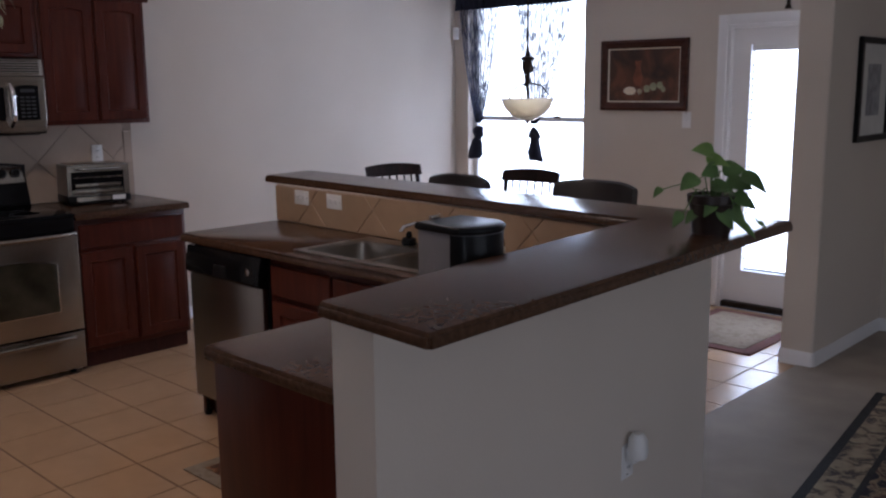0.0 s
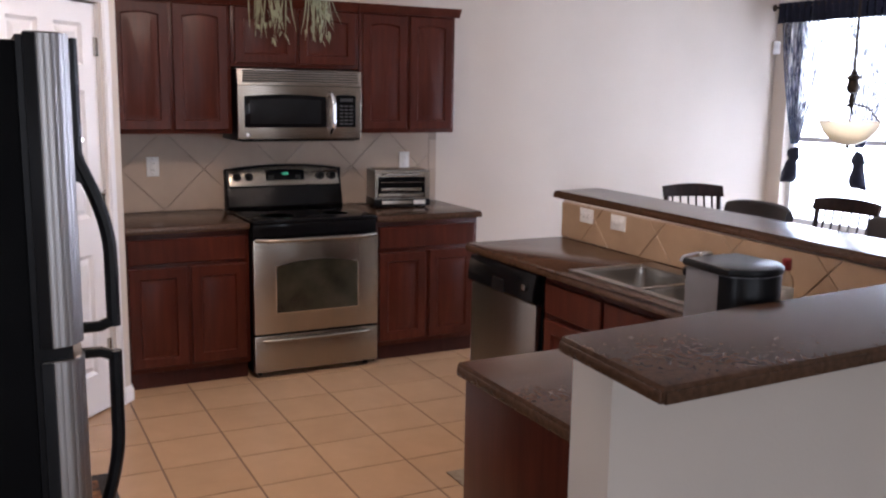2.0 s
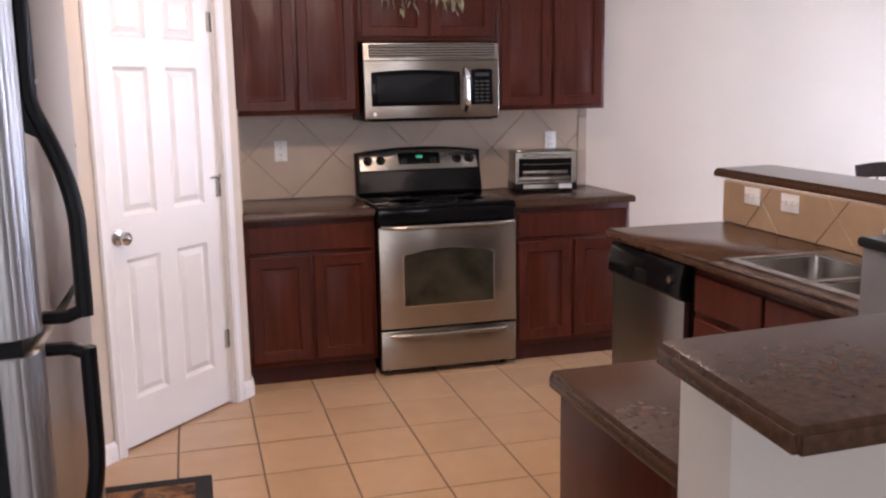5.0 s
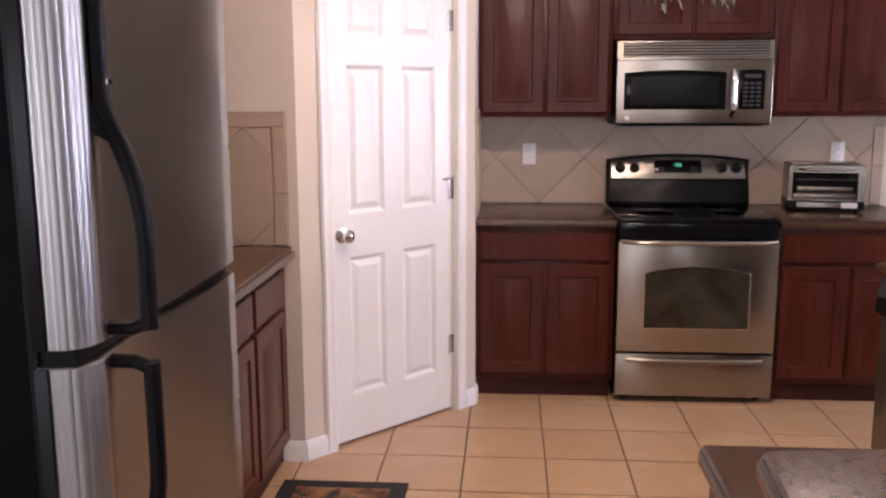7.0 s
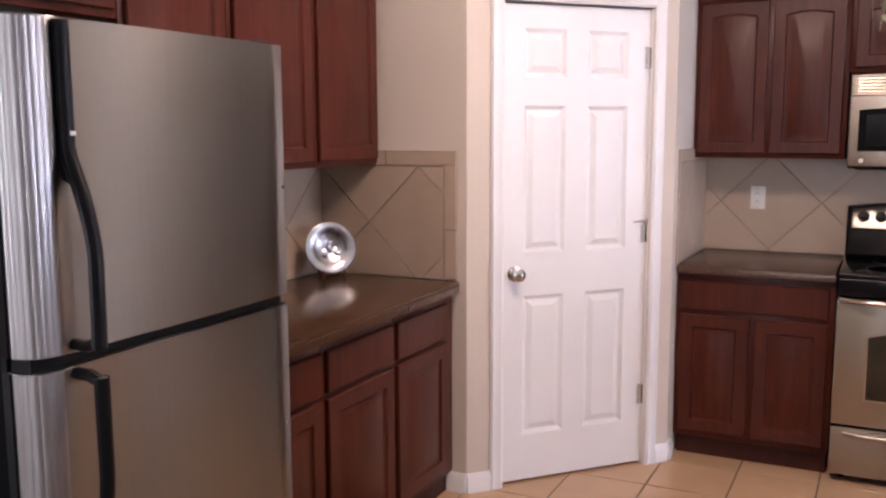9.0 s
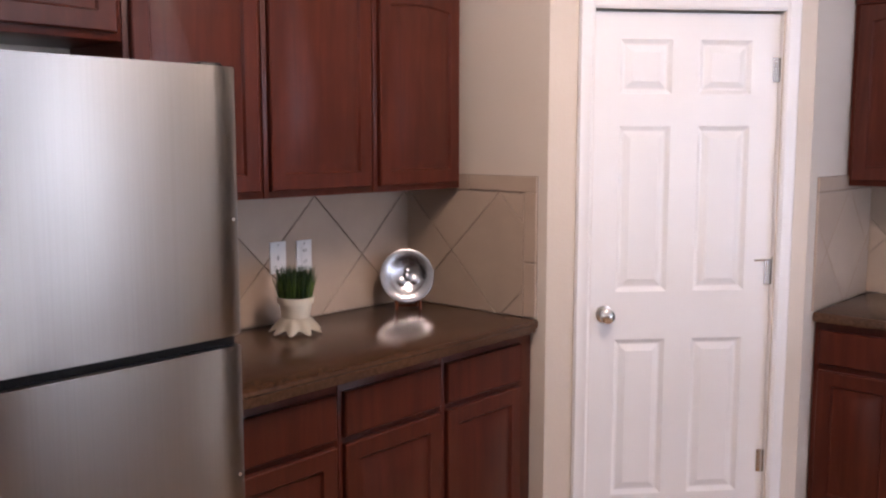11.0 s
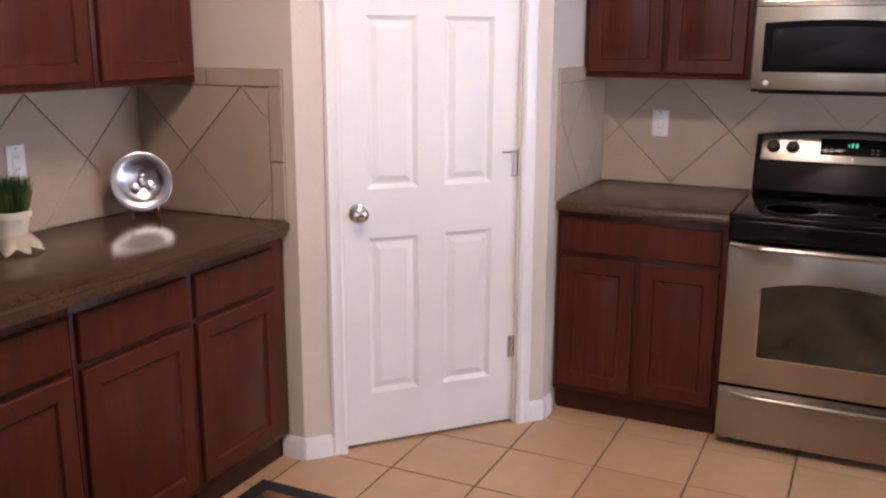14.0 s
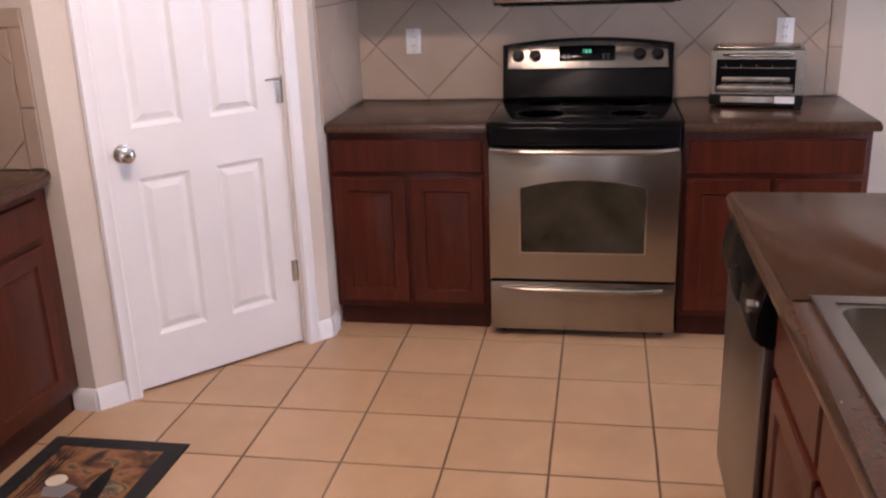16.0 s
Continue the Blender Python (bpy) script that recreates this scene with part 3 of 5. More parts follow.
# ---- peninsula, in its own frame: u along the sink run, v across it ----
PEN = pose(4.45, -0.283, 0)
BARZ = 1.14
RUN = PEN @ pose(-0.45, 1.578, 0, 0, 0, -2.24)
LEG = PEN @ pose(-0.39, 0.083, 0, 0, 0, 2.3)
wall("half_wall", prism([(-0.39, 0.083), (-0.25, 0.083), (-0.31, 1.733), (-2.75, 1.805), (-2.75, 1.668), (-0.45, 1.578)], 0, BARZ - 0.037, "z", 0.006), "white painted half wall carrying the breakfast bar").matrix_basis = PEN
BAR = [(-0.365, 0.029), (0.0, 0.0), (-0.078, 1.840), (-2.93, 2.026), (-2.88, 1.690), (-0.475, 1.555)]
worktop(BAR, "breakfast_bar", "raised L-shaped breakfast bar top in brown laminate", PEN, BARZ - 0.037, BARZ, 0.014,
        tuple(zip(BAR, BAR[1:] + BAR[:1])))
SX0, SX1, SY0, SY1 = -1.905, -1.090, 1.145, 1.565


def back_of(u):
    """Where the worktop meets the tiled half wall behind the sink."""
    return 1.566 - 0.0391 * (u + 0.45)


counter = bmesh.new()
for o in ([(-2.74, 1.083), (SX0, 1.083), (SX0, back_of(SX0)), (-2.74, back_of(-2.74))], [(SX0, 1.083), (SX1, 1.083), (SX1, SY0), (SX0, SY0)], [(SX0, SY1), (SX1, SY1), (SX1, back_of(SX1)), (SX0, back_of(SX0))],
          [(SX1, 1.083), (-0.945, 1.083), (-0.945, 0.093), (-0.395, 0.093), (-0.455, back_of(-0.455)), (SX1, back_of(SX1))]):
    prism(o, 0.874, 0.914, "z", 0.0, counter)
bmesh.ops.remove_doubles(counter, verts=counter.verts, dist=1e-5)
counter.faces.ensure_lookup_table()
seams = [e for e in counter.edges if abs(e.verts[0].co.z - e.verts[1].co.z) < 1e-6 and len(e.link_faces) == 2 and abs(e.link_faces[0].normal.dot(e.link_faces[1].normal)) < 0.1]
bmesh.ops.bevel(counter, geom=[e for e in seams if e.verts[0].co.z > 0.9], offset=0.012, segments=2, affect="EDGES", profile=0.5)
run = thing("countertop", "L-shaped brown laminate worktop with sink cut-out", "countertop", PEN)
part("top", counter, LAMINATE, run)
edge_bands(run, 0.874, 0.914, (((-2.74, 1.083), (-0.945, 1.083)), ((-2.74, 1.65), (-2.74, 1.083)), ((-0.945, 1.083), (-0.945, 0.093)), ((-0.945, 0.093), (-0.395, 0.093))))


def sink():
    s = thing("sink", "double-bowl stainless steel kitchen sink set in worktop", "sink", PEN)
    rim = sheet_with_hole((SX0 - 0.012, SY0 - 0.012), (SX1 + 0.012, SY1 + 0.012), [(SX0 + 0.025, SY0 + 0.025, SX0 + 0.40, SY1 - 0.075), (SX0 + 0.43, SY0 + 0.025, SX1 - 0.025, SY1 - 0.075)], 0, 0.006)
    for v in rim.verts:
        v.co = Vector((v.co.x, v.co.z, 0.9145 + v.co.y))
    part("rim", rim, SINKSTEEL, s)
    for a, b in ((SX0 + 0.025, SX0 + 0.40), (SX0 + 0.43, SX1 - 0.025)):
        bm = bmesh.new()

        def loop(i, z, r):
            pts = []
            for cx, cy, a0 in ((b - i - r, SY1 - 0.075 - i - r, 0), (a + i + r, SY1 - 0.075 - i - r, 90), (a + i + r, SY0 + 0.025 + i + r, 180), (b - i - r, SY0 + 0.025 + i + r, 270)):
                pts += [(cx + r * math.cos(radians(a0 + q)), cy + r * math.sin(radians(a0 + q)), z) for q in (0, 30, 60, 90)]
            return pts

        ringed(bm, [loop(-0.001, 0.917, 0.001), loop(0.004, 0.913, 0.04), loop(0.012, 0.80, 0.05), loop(0.03, 0.755, 0.06), loop(0.06, 0.75, 0.06)])
        bowl = part("bowl", bm, SINKSTEEL, s)
        part("drain", lathe([(0.0, 0.002), (0.03, 0.002), (0.042, 0.004), (0.045, 0.0)], 20, ((a + b) / 2, 1.33, 0.751)), CHROME, bowl)
    f = thing("faucet", "low chrome kitchen faucet behind the sink bowls", "faucet", PEN @ pose(-1.49, SY1 - 0.03, 0.922) @ Matrix.Diagonal((0.85, 0.85, 0.62, 1)))
    part("base", lathe([(0.0, 0), (0.028, 0), (0.027, 0.02), (0.022, 0.05), (0.02, 0.10), (0.0, 0.104)], 20), CHROME, f)
    part("spout", sweep([(0, 0, 0.09), (0.0, -0.03, 0.16), (-0.01, -0.10, 0.185), (-0.02, -0.17, 0.17), (-0.02, -0.19, 0.14)], 0.012, 12), CHROME, f)
    part("lever", sweep([(0, 0, 0.105), (0.005, 0.02, 0.14), (0.012, 0.04, 0.175)], [0.009, 0.008, 0.006], 10), CHROME, f)
    b = thing("dish_brush", "small black scrub brush by the sink", "brush", PEN @ pose(-1.62, SY1 - 0.035, 0.922))
    part("head", lathe([(0.0, 0), (0.03, 0), (0.034, 0.012), (0.03, 0.03), (0.0, 0.034)], 16), BLACK, b)
    part("grip", lathe([(0.0, 0.03), (0.012, 0.03), (0.014, 0.045), (0.009, 0.058), (0.0, 0.06)], 12), BLACK, b)


sink()
knobless_base("sink", "cherry sink base with false fronts and doors", PEN @ pose(-2.07, 1.585, 0), 0.86, [("drawer", 0.02, 0.40, 0.705, 0.135), ("drawer", 0.44, 0.40, 0.705, 0.135), ("door", 0.02, 0.40, 0.125, 0.555), ("door", 0.44, 0.40, 0.125, 0.555)], d=0.462, top=0.735)
knobless_base("corner", "cherry base cabinet ending the peninsula", PEN @ pose(-0.40, 1.06, 0, 0, 0, -90), 0.955, [("drawer", 0.02, 0.44, 0.705, 0.135), ("drawer", 0.495, 0.44, 0.705, 0.135), ("door", 0.02, 0.44, 0.125, 0.555), ("door", 0.495, 0.44, 0.125, 0.555)], d=0.52)


def dishwasher():
    d = thing("dishwasher", "stainless dishwasher with black control panel, closed", "dishwasher", PEN @ pose(-2.69, 1.638, 0))
    part("tub", block((0.0, -0.515, 0.09), (0.60, -0.005, 0.87), 0.003), BLACKTEX, d)
    part("door", block((0.004, -0.548, 0.115), (0.596, -0.516, 0.725), 0.006), STEEL_V, d)
    panel = part("control_panel", prism([(-0.516, 0.73), (-0.555, 0.73), (-0.572, 0.745), (-0.566, 0.80), (-0.552, 0.865), (-0.516, 0.865)], 0.002, 0.598, "x", 0.004), BLACKGLASS, d, "glossy black control panel")
    part("latch", prism([(0.24, 0.742), (0.36, 0.742), (0.345, 0.80), (0.255, 0.80)], -0.576, -0.566, "y", 0.003), BLACK, panel)
    part("dial", lathe([(0, 0), (0.016, 0), (0.015, 0.014), (0, 0.016)], 16), SATIN, panel, "small bright dial").matrix_basis = pose(0.53, -0.566, 0.80, 90)
    part("toe_panel", block((0.03, -0.47, 0.0), (0.57, -0.45, 0.112)), BLACK, d)
    for x in (0.02, 0.58):
        part("foot", lathe([(0, 0), (0.018, 0), (0.018, 0.02), (0.009, 0.025), (0.009, 0.10), (0, 0.1)], 10, (x, -0.50, 0)), BLACK, d)
    part("end_panel", block((-0.022, -0.50, 0.0), (-0.003, -0.005, 0.872), 0.002), CHERRY, d)


dishwasher()


# ---- range ----
def arched(x0, x1, z0, z1, rise, n=14, r=0.0):
    """Outline with a shallow arched top."""
    pts = [(x0, z0), (x1, z0)]
    for k in range(n + 1):
        s = k / n
        pts.append((x1 + (x0 - x1) * s, z1 + rise * (1 - (2 * s - 1) ** 2)))
    return pts


def bar_handle(x0, x1, y, z, out, r, flat=0.75):
    pts = []
    for k in range(17):
        s = k / 16
        bow = min(1.0, 6 * min(s, 1 - s))
        pts.append((x0 + (x1 - x0) * s, y - out * math.sin(bow * PI / 2) - 0.008 * math.sin(s * PI), z))
    return sweep(pts, r, 12, flat)


def kitchen_range():
    g = thing("range", "stainless electric range with black ceramic cooktop", "range", pose(0.012, 0.0, 0, 0, 0, WEST))
    part("body", block((0.004, -0.62, 0.025), (0.756, -0.01, 0.90), 0.003), BLACKTEX, g)
    part("cooktop", block((0.0, -0.655, 0.898), (0.76, -0.07, 0.922), 0.008, 3), BLACKGLASS, g, "black glass ceramic cooktop")
    part("front_lip", block((0.003, -0.650, 0.822), (0.757, -0.615, 0.90), 0.008, 3), BLACKGLASS, g)
    def back(bm):
        """Leans the upper part of the backguard away from the cook, above a tall plain base."""
        for v in bm.verts:
            v.co.z += 0.045 if v.co.z > 0.97 else 0.0
            v.co.y += 0.42 * max(0.0, v.co.z - 1.0) if v.co.y < -0.05 else 0.0
        return bm

    guard = part("backguard", back(prism(arched(0.0, 0.76, 0.921, 1.115, 0.028), -0.085, -0.008, "y", 0.014)), BLACK, g, "black arched backguard")
    part("control_panel", back(prism(arched(0.022, 0.738, 1.012, 1.104, 0.026), -0.096, -0.084, "y", 0.006)), STEEL, guard, "arched stainless control panel")
    disp = part("display", back(prism([(0.255, 1.045), (0.505, 1.045), (0.505, 1.108), (0.38, 1.112), (0.255, 1.108)], -0.101, -0.095, "y", 0.003)), BLACKGLASS, guard, "dark oven clock display")
    for k, (x, w) in enumerate(((0.362, 0.003), (0.372, 0.010), (0.388, 0.010))):
        part("digit", back(block((x, -0.1025, 1.078), (x + w, -0.1012, 1.094))), LED, disp, "green clock digit", smooth=False)
    for k in range(4):
        for q in range(2):
            x = 0.272 + 0.02 * k + (0.135 if k > 1 else 0.0)
            part("button", back(block((x, -0.1025, 1.054 + 0.014 * q), (x + 0.012, -0.1012, 1.060 + 0.014 * q))), KEYPRINT, disp, smooth=False)
    for x in (0.072, 0.148, 0.612, 0.690):
        knob = part("knob", lathe([(0, 0), (0.026, 0), (0.027, 0.004), (0.021, 0.006), (0.019, 0.024), (0.016, 0.027), (0, 0.027)], 20), BLACK, guard, "black round control knob")
        knob.matrix_basis = pose(x, -0.096 + 0.42 * 0.113, 1.113, 67)
        part("pointer", block((-0.003, -0.017, 0.024), (0.003, 0.017, 0.032), 0.001), BLACK, knob)
    part("badge", lathe([(0, 0), (0.007, 0), (0.006, 0.002), (0, 0.002)], 14), SATIN, guard).matrix_basis = pose(0.38, -0.097 + 0.42 * 0.075, 1.075, 67)
    door = part("oven_door", prism([(0.0, 0.262), (0.76, 0.262), (0.76, 0.812), (0.0, 0.812)], -0.668, -0.622, "y", 0.008), STEEL, g, "stainless oven door")
    part("window_frame", prism(arched(0.125, 0.635, 0.378, 0.660, 0.034), -0.6705, -0.667, "y", 0.0015), SATIN, door)
    part("oven_window", prism(arched(0.131, 0.629, 0.384, 0.655, 0.033), -0.673, -0.670, "y", 0.002), OVENGLASS, door, "dark arched oven window")
    part("door_handle", bar_handle(0.018, 0.742, -0.664, 0.812, 0.042, 0.017), STEEL, door, "curved stainless handle")
    drawer = part("drawer", prism([(0.0, 0.035), (0.76, 0.035), (0.76, 0.252), (0.0, 0.252)], -0.664, -0.622, "y", 0.008), STEEL, g, "stainless storage drawer")
    part("drawer_grip", bar_handle(0.055, 0.705, -0.658, 0.222, 0.020, 0.014, 0.9), STEEL, drawer)
    for x, y in ((0.05, -0.58), (0.71, -0.58), (0.05, -0.08), (0.71, -0.08)):
        part("foot", lathe([(0, 0), (0.016, 0), (0.016, 0.028), (0, 0.028)], 10, (x, y, 0)), BLACK, g)
    for x, y, r in ((0.20, -0.20, 0.08), (0.56, -0.20, 0.10), (0.20, -0.47, 0.10), (0.56, -0.47, 0.08)):
        part("burner_ring", lathe([(r - 0.003, 0.0), (r - 0.003, 0.0006), (r, 0.0006), (r, 0.0), (r - 0.003, 0.0)], 32, (x, y, 0.922)), KEYPRINT, g, "printed burner ring")


kitchen_range()


def microwave():
    g = thing("microwave", "stainless over-range microwave with black door glass", "microwave", pose(0.003, 0.0, 1.355, 0, 0, WEST))
    part("body", block((0.003, -0.385, 0.0), (0.757, -0.004, 0.412), 0.003), BLACK, g)
    face = part("front", prism([(-0.384, 0.0), (-0.398, 0.012), (-0.405, 0.06), (-0.405, 0.318), (-0.384, 0.318)], 0.0, 0.76, "x", 0.004), STEEL, g, "stainless front")
    vent = part("vent_grille", prism([(-0.384, 0.322), (-0.402, 0.322), (-0.396, 0.412), (-0.384, 0.412)], 0.0, 0.76, "x", 0.003), STEEL, g)
    for k in range(5):
        part("slat", prism([(-0.400, 0.334 + 0.014 * k), (-0.409, 0.335 + 0.014 * k), (-0.407, 0.343 + 0.014 * k), (-0.399, 0.343 + 0.014 * k)], 0.03, 0.735, "x"), STEEL, vent)
        part("slot", block((0.03, -0.4068 + 0.0008 * k, 0.3425 + 0.014 * k), (0.735, -0.398, 0.3482 + 0.014 * k)), BLACK, vent, smooth=False)
    part("door_glass", prism(arched(0.038, 0.535, 0.078, 0.258, 0.012), -0.411, -0.404, "y", 0.004), BLACKGLASS, face, "black glass door window")
    part("window_mesh", prism(arched(0.070, 0.500, 0.100, 0.236, 0.010), -0.4125, -0.4105, "y", 0.001), BLACK, face)
    panel = part("keypad", prism(arched(0.598, 0.722, 0.078, 0.266, 0.006), -0.411, -0.404, "y", 0.003), BLACKGLASS, face, "black glass keypad")
    part("clock", block((0.622, -0.4125, 0.232), (0.70, -0.4105, 0.25)), KEYPRINT, panel, smooth=False)
    for r in range(6):
        for c in range(3):
            part("key", block((0.618 + 0.031 * c, -0.4125, 0.094 + 0.021 * r), (0.640 + 0.031 * c, -0.4105, 0.104 + 0.021 * r)), KEYPRINT, panel, smooth=False)
    pts = [(0.566, -0.405 - 0.045 * math.sin(PI * min(1, 4 * min(s, 1 - s)) / 2) , 0.045 + 0.235 * s) for s in [k / 14 for k in range(15)]]
    part("handle", sweep(pts, 0.014, 12, 0.8), CHROME, face, "upright curved chrome handle")
    part("badge", lathe([(0, 0), (0.010, 0), (0.009, 0.002), (0, 0.002)], 16), PLATE, face).matrix_basis = pose(0.055, -0.403, 0.036, 90)
    part("underside", block((0.03, -0.37, -0.006), (0.73, -0.03, 0.001)), BLACK, g)


microwave()


# ---- refrigerator ----
def refrigerator():
    g = thing("refrigerator", "stainless top-freezer refrigerator with black curved handles", "refrigerator", pose(3.757, -1.945, 0, 0, 0, SOUTHWARD))
    W, F = 0.765, -0.700
    part("cabinet", block((0.006, F + 0.012, 0.05), (W - 0.006, -0.01, 1.725), 0.006), BLACKTEX, g, "black textured cabinet sides")
    part("plinth", block((0.03, F + 0.03, 0.0), (W - 0.03, -0.03, 0.06)), BLACK, g)

    def door(z0, z1, name):
        prof = [(0.0, F), (-0.001, F - 0.030), (0.004, F - 0.050), (0.016, F - 0.067), (0.036, F - 0.078), (0.060, F - 0.082), (0.085, F - 0.080), (0.105, F - 0.077)]
        prof += [(x, F - 0.077 - 0.006 * math.sin(PI * (x - 0.105) / (W - 0.105))) for x in (0.2, 0.3, 0.4, 0.5, 0.6, 0.7)]
        prof += [(W - 0.008, F - 0.077), (W, F - 0.070), (W, F)]
        return part(name, prism(prof, z0, z1, "z", 0.004), STEEL_V, g, "curved stainless door", "curved")

    fr = door(1.132, 1.742, "freezer_door")
    rf = door(0.095, 1.107, "fridge_door")
    part("gasket", block((0.010, F - 0.058, 1.105), (W - 0.010, F + 0.006, 1.134)), BLACK, g)
    part("door_seal", block((0.004, F - 0.002, 0.10), (W - 0.004, F + 0.013, 1.735)), BLACK, g, smooth=False)
    # bright fluted column down the handle side of each door
    for d, z0, z1 in ((fr, 1.135, 1.738), (rf, 0.10, 1.104)):
        for k, (x, y) in enumerate(((0.002, F - 0.030), (0.0045, F - 0.0455), (0.012, F - 0.0590), (0.0235, F - 0.0690), (0.0375, F - 0.0755), (0.053, F - 0.0785))):
            inward = Vector((0.060 - x, F - 0.022 - y)).normalized() * 0.016
            x, y = x + inward.x, y + inward.y
            part("flute", sweep([(x, y, z0), (x, y, z1)], 0.0205, 24), FLUTE, d, "bright vertical flute", "curved")
        part("edge_trim", prism([(-0.005, F + 0.001), (-0.0065, F - 0.020), (0.001, F - 0.022), (0.001, F + 0.001)], z0 - 0.001, z1 + 0.001, "z", 0.001), BLACK, d, "black plastic door edge")

    def grip(z_mount, z_far, sign, d):
        base = F - 0.078
        pts = []
        n = 26
        for k in range(n + 1):
            s = k / n
            z = z_mount + (z_far - z_mount) * s
            q = max(0.0, (s - 0.40) / 0.60)
            o = 0.010 + 0.058 * math.sin(min(1.0, q * 1.7) * PI / 2)
            pts.append((0.092 - 0.004 * q, base - o, z))
        bm = sweep(pts, 0.014, 10, 1.1)
        sweep([(0.090, base + 0.015, z_far), (0.089, base - 0.040, z_far), (0.088, base - 0.070, z_far + 0.012 * sign)], 0.013, 10, 0.9, bm)
        fill = [(base + 0.004, z_mount + (z_far - z_mount) * 0.36), (base - 0.020, z_mount + (z_far - z_mount) * 0.40), (base - 0.052, z_mount + (z_far - z_mount) * 0.60), (base - 0.030, z_mount + (z_far - z_mount) * 0.50), (base + 0.004, z_mount + (z_far - z_mount) * 0.47)]
        prism(fill, 0.080, 0.104, "x", 0.0, bm)
        return part("handle", bm, BLACK, d, "black moulded arched handle")

    h = grip(1.735, 1.148, 1, fr)
    part("handle_badge", block((0.086, F - 0.104, 1.532), (0.100, F - 0.101, 1.540)), CHROME, h)
    grip(0.40, 1.093, -1, rf)
    part("hinge_cap", block((W - 0.075, F - 0.05, 1.724), (W - 0.012, F + 0.05, 1.752), 0.008), BLACK, g)
    for d, z in ((fr, 1.40), (rf, 0.80)):
        part("rivet", lathe([(0, 0), (0.005, 0), (0.004, 0.003), (0, 0.003)], 10), CHROME, d).matrix_basis = pose(W - 0.018, F - 0.077, z, 90)


refrigerator()


# ---- wall plates ----
def wall_plate(m, kind, label):
    p = thing("wall_outlet" if kind == "outlet" else "wall_switch", label, "outlet" if kind == "outlet" else "switch", m, "white wall plates")
    plate = part("plate", prism([(-0.036, -0.058), (0.036, -0.058), (0.036, 0.058), (-0.036, 0.058)], 0.0, 0.006, "z", 0.0025), PLATE, p)
    if kind == "outlet":
        part("receptacle", block((-0.0165, -0.036, 0.0055), (0.0165, 0.036, 0.0085), 0.002), PLATE, p)
        for z in (-0.02, 0.02):
            for x in (-0.006, 0.006):
                part("slot", block((x - 0.0012, z - 0.005, 0.0084), (x + 0.0012, z + 0.005, 0.0092)), BLACK, p, smooth=False)
    else:
        part("toggle", block((-0.005, -0.009, 0.005), (0.005, 0.009, 0.015), 0.002), PLATE, p)
    for z in (-0.046, 0.046):
        part("screw", lathe([(0, 0.0), (0.003, 0.0), (0.0025, 0.0014), (0, 0.0014)], 8, (0, z, 0.0058)), SATIN, p)
    return p


F = 0.0118
wall_plate(on_wall((F, -0.420, 1.186), (0, 1, 0)), "outlet", "white duplex outlet on beige tile beside range")
wall_plate(on_wall((F, 1.228, 1.195), (0, 1, 0)), "outlet", "white outlet on beige tile above toaster oven")
wall_plate(on_wall((2.184, SOUTH + F, 1.155), (-1, 0, 0)), "switch", "white toggle switch plate on tile beside refrigerator")
wall_plate(on_wall((2.062, SOUTH + F, 1.152), (-1, 0, 0)), "outlet", "white outlet on tile above potted grass")
for u in (-2.062, -1.795):
    wall_plate(RUN @ on_wall((u, -F, 1.050), (1, 0, 0)) @ pose(0, 0, 0, 0, 0, 90), "outlet", "white outlet set sideways under the bar top")
wall_plate(LEG @ on_wall((0.14, 1.095, 0.425), (0, 1, 0)), "outlet", "white outlet low on the half wall")
wall_plate(on_wall((2.296, NORTH, 1.345), (1, 0, 0)), "switch", "white switch plate between painting and patio door")
night = thing("night_light", "small clear plastic plug-in night light", "night light", LEG @ on_wall((0.14, 1.095, 0.455), (0, 1, 0)))
part("base", block((-0.02, -0.03, 0.009), (0.02, 0.02, 0.04), 0.006), PLATE, night)
part("shade", lathe([(0.028, 0), (0.033, 0.02), (0.030, 0.06), (0.018, 0.08), (0, 0.084)], 16), PLATE, night).matrix_basis = pose(0, -0.01, 0.04, -90)
sensor = thing("alarm_sensor", "white alarm sensor mounted high in the corner", "sensor", pose(0.035, NORTH - 0.032, 2.01, 0, 0, 45))
part("housing", block((-0.028, -0.020, 0), (0.028, 0.022, 0.105), 0.008, 3), PLATE, sensor)
part("lens", block((-0.02, -0.024, 0.045), (0.02, -0.0185, 0.09), 0.003), SILL, sensor)


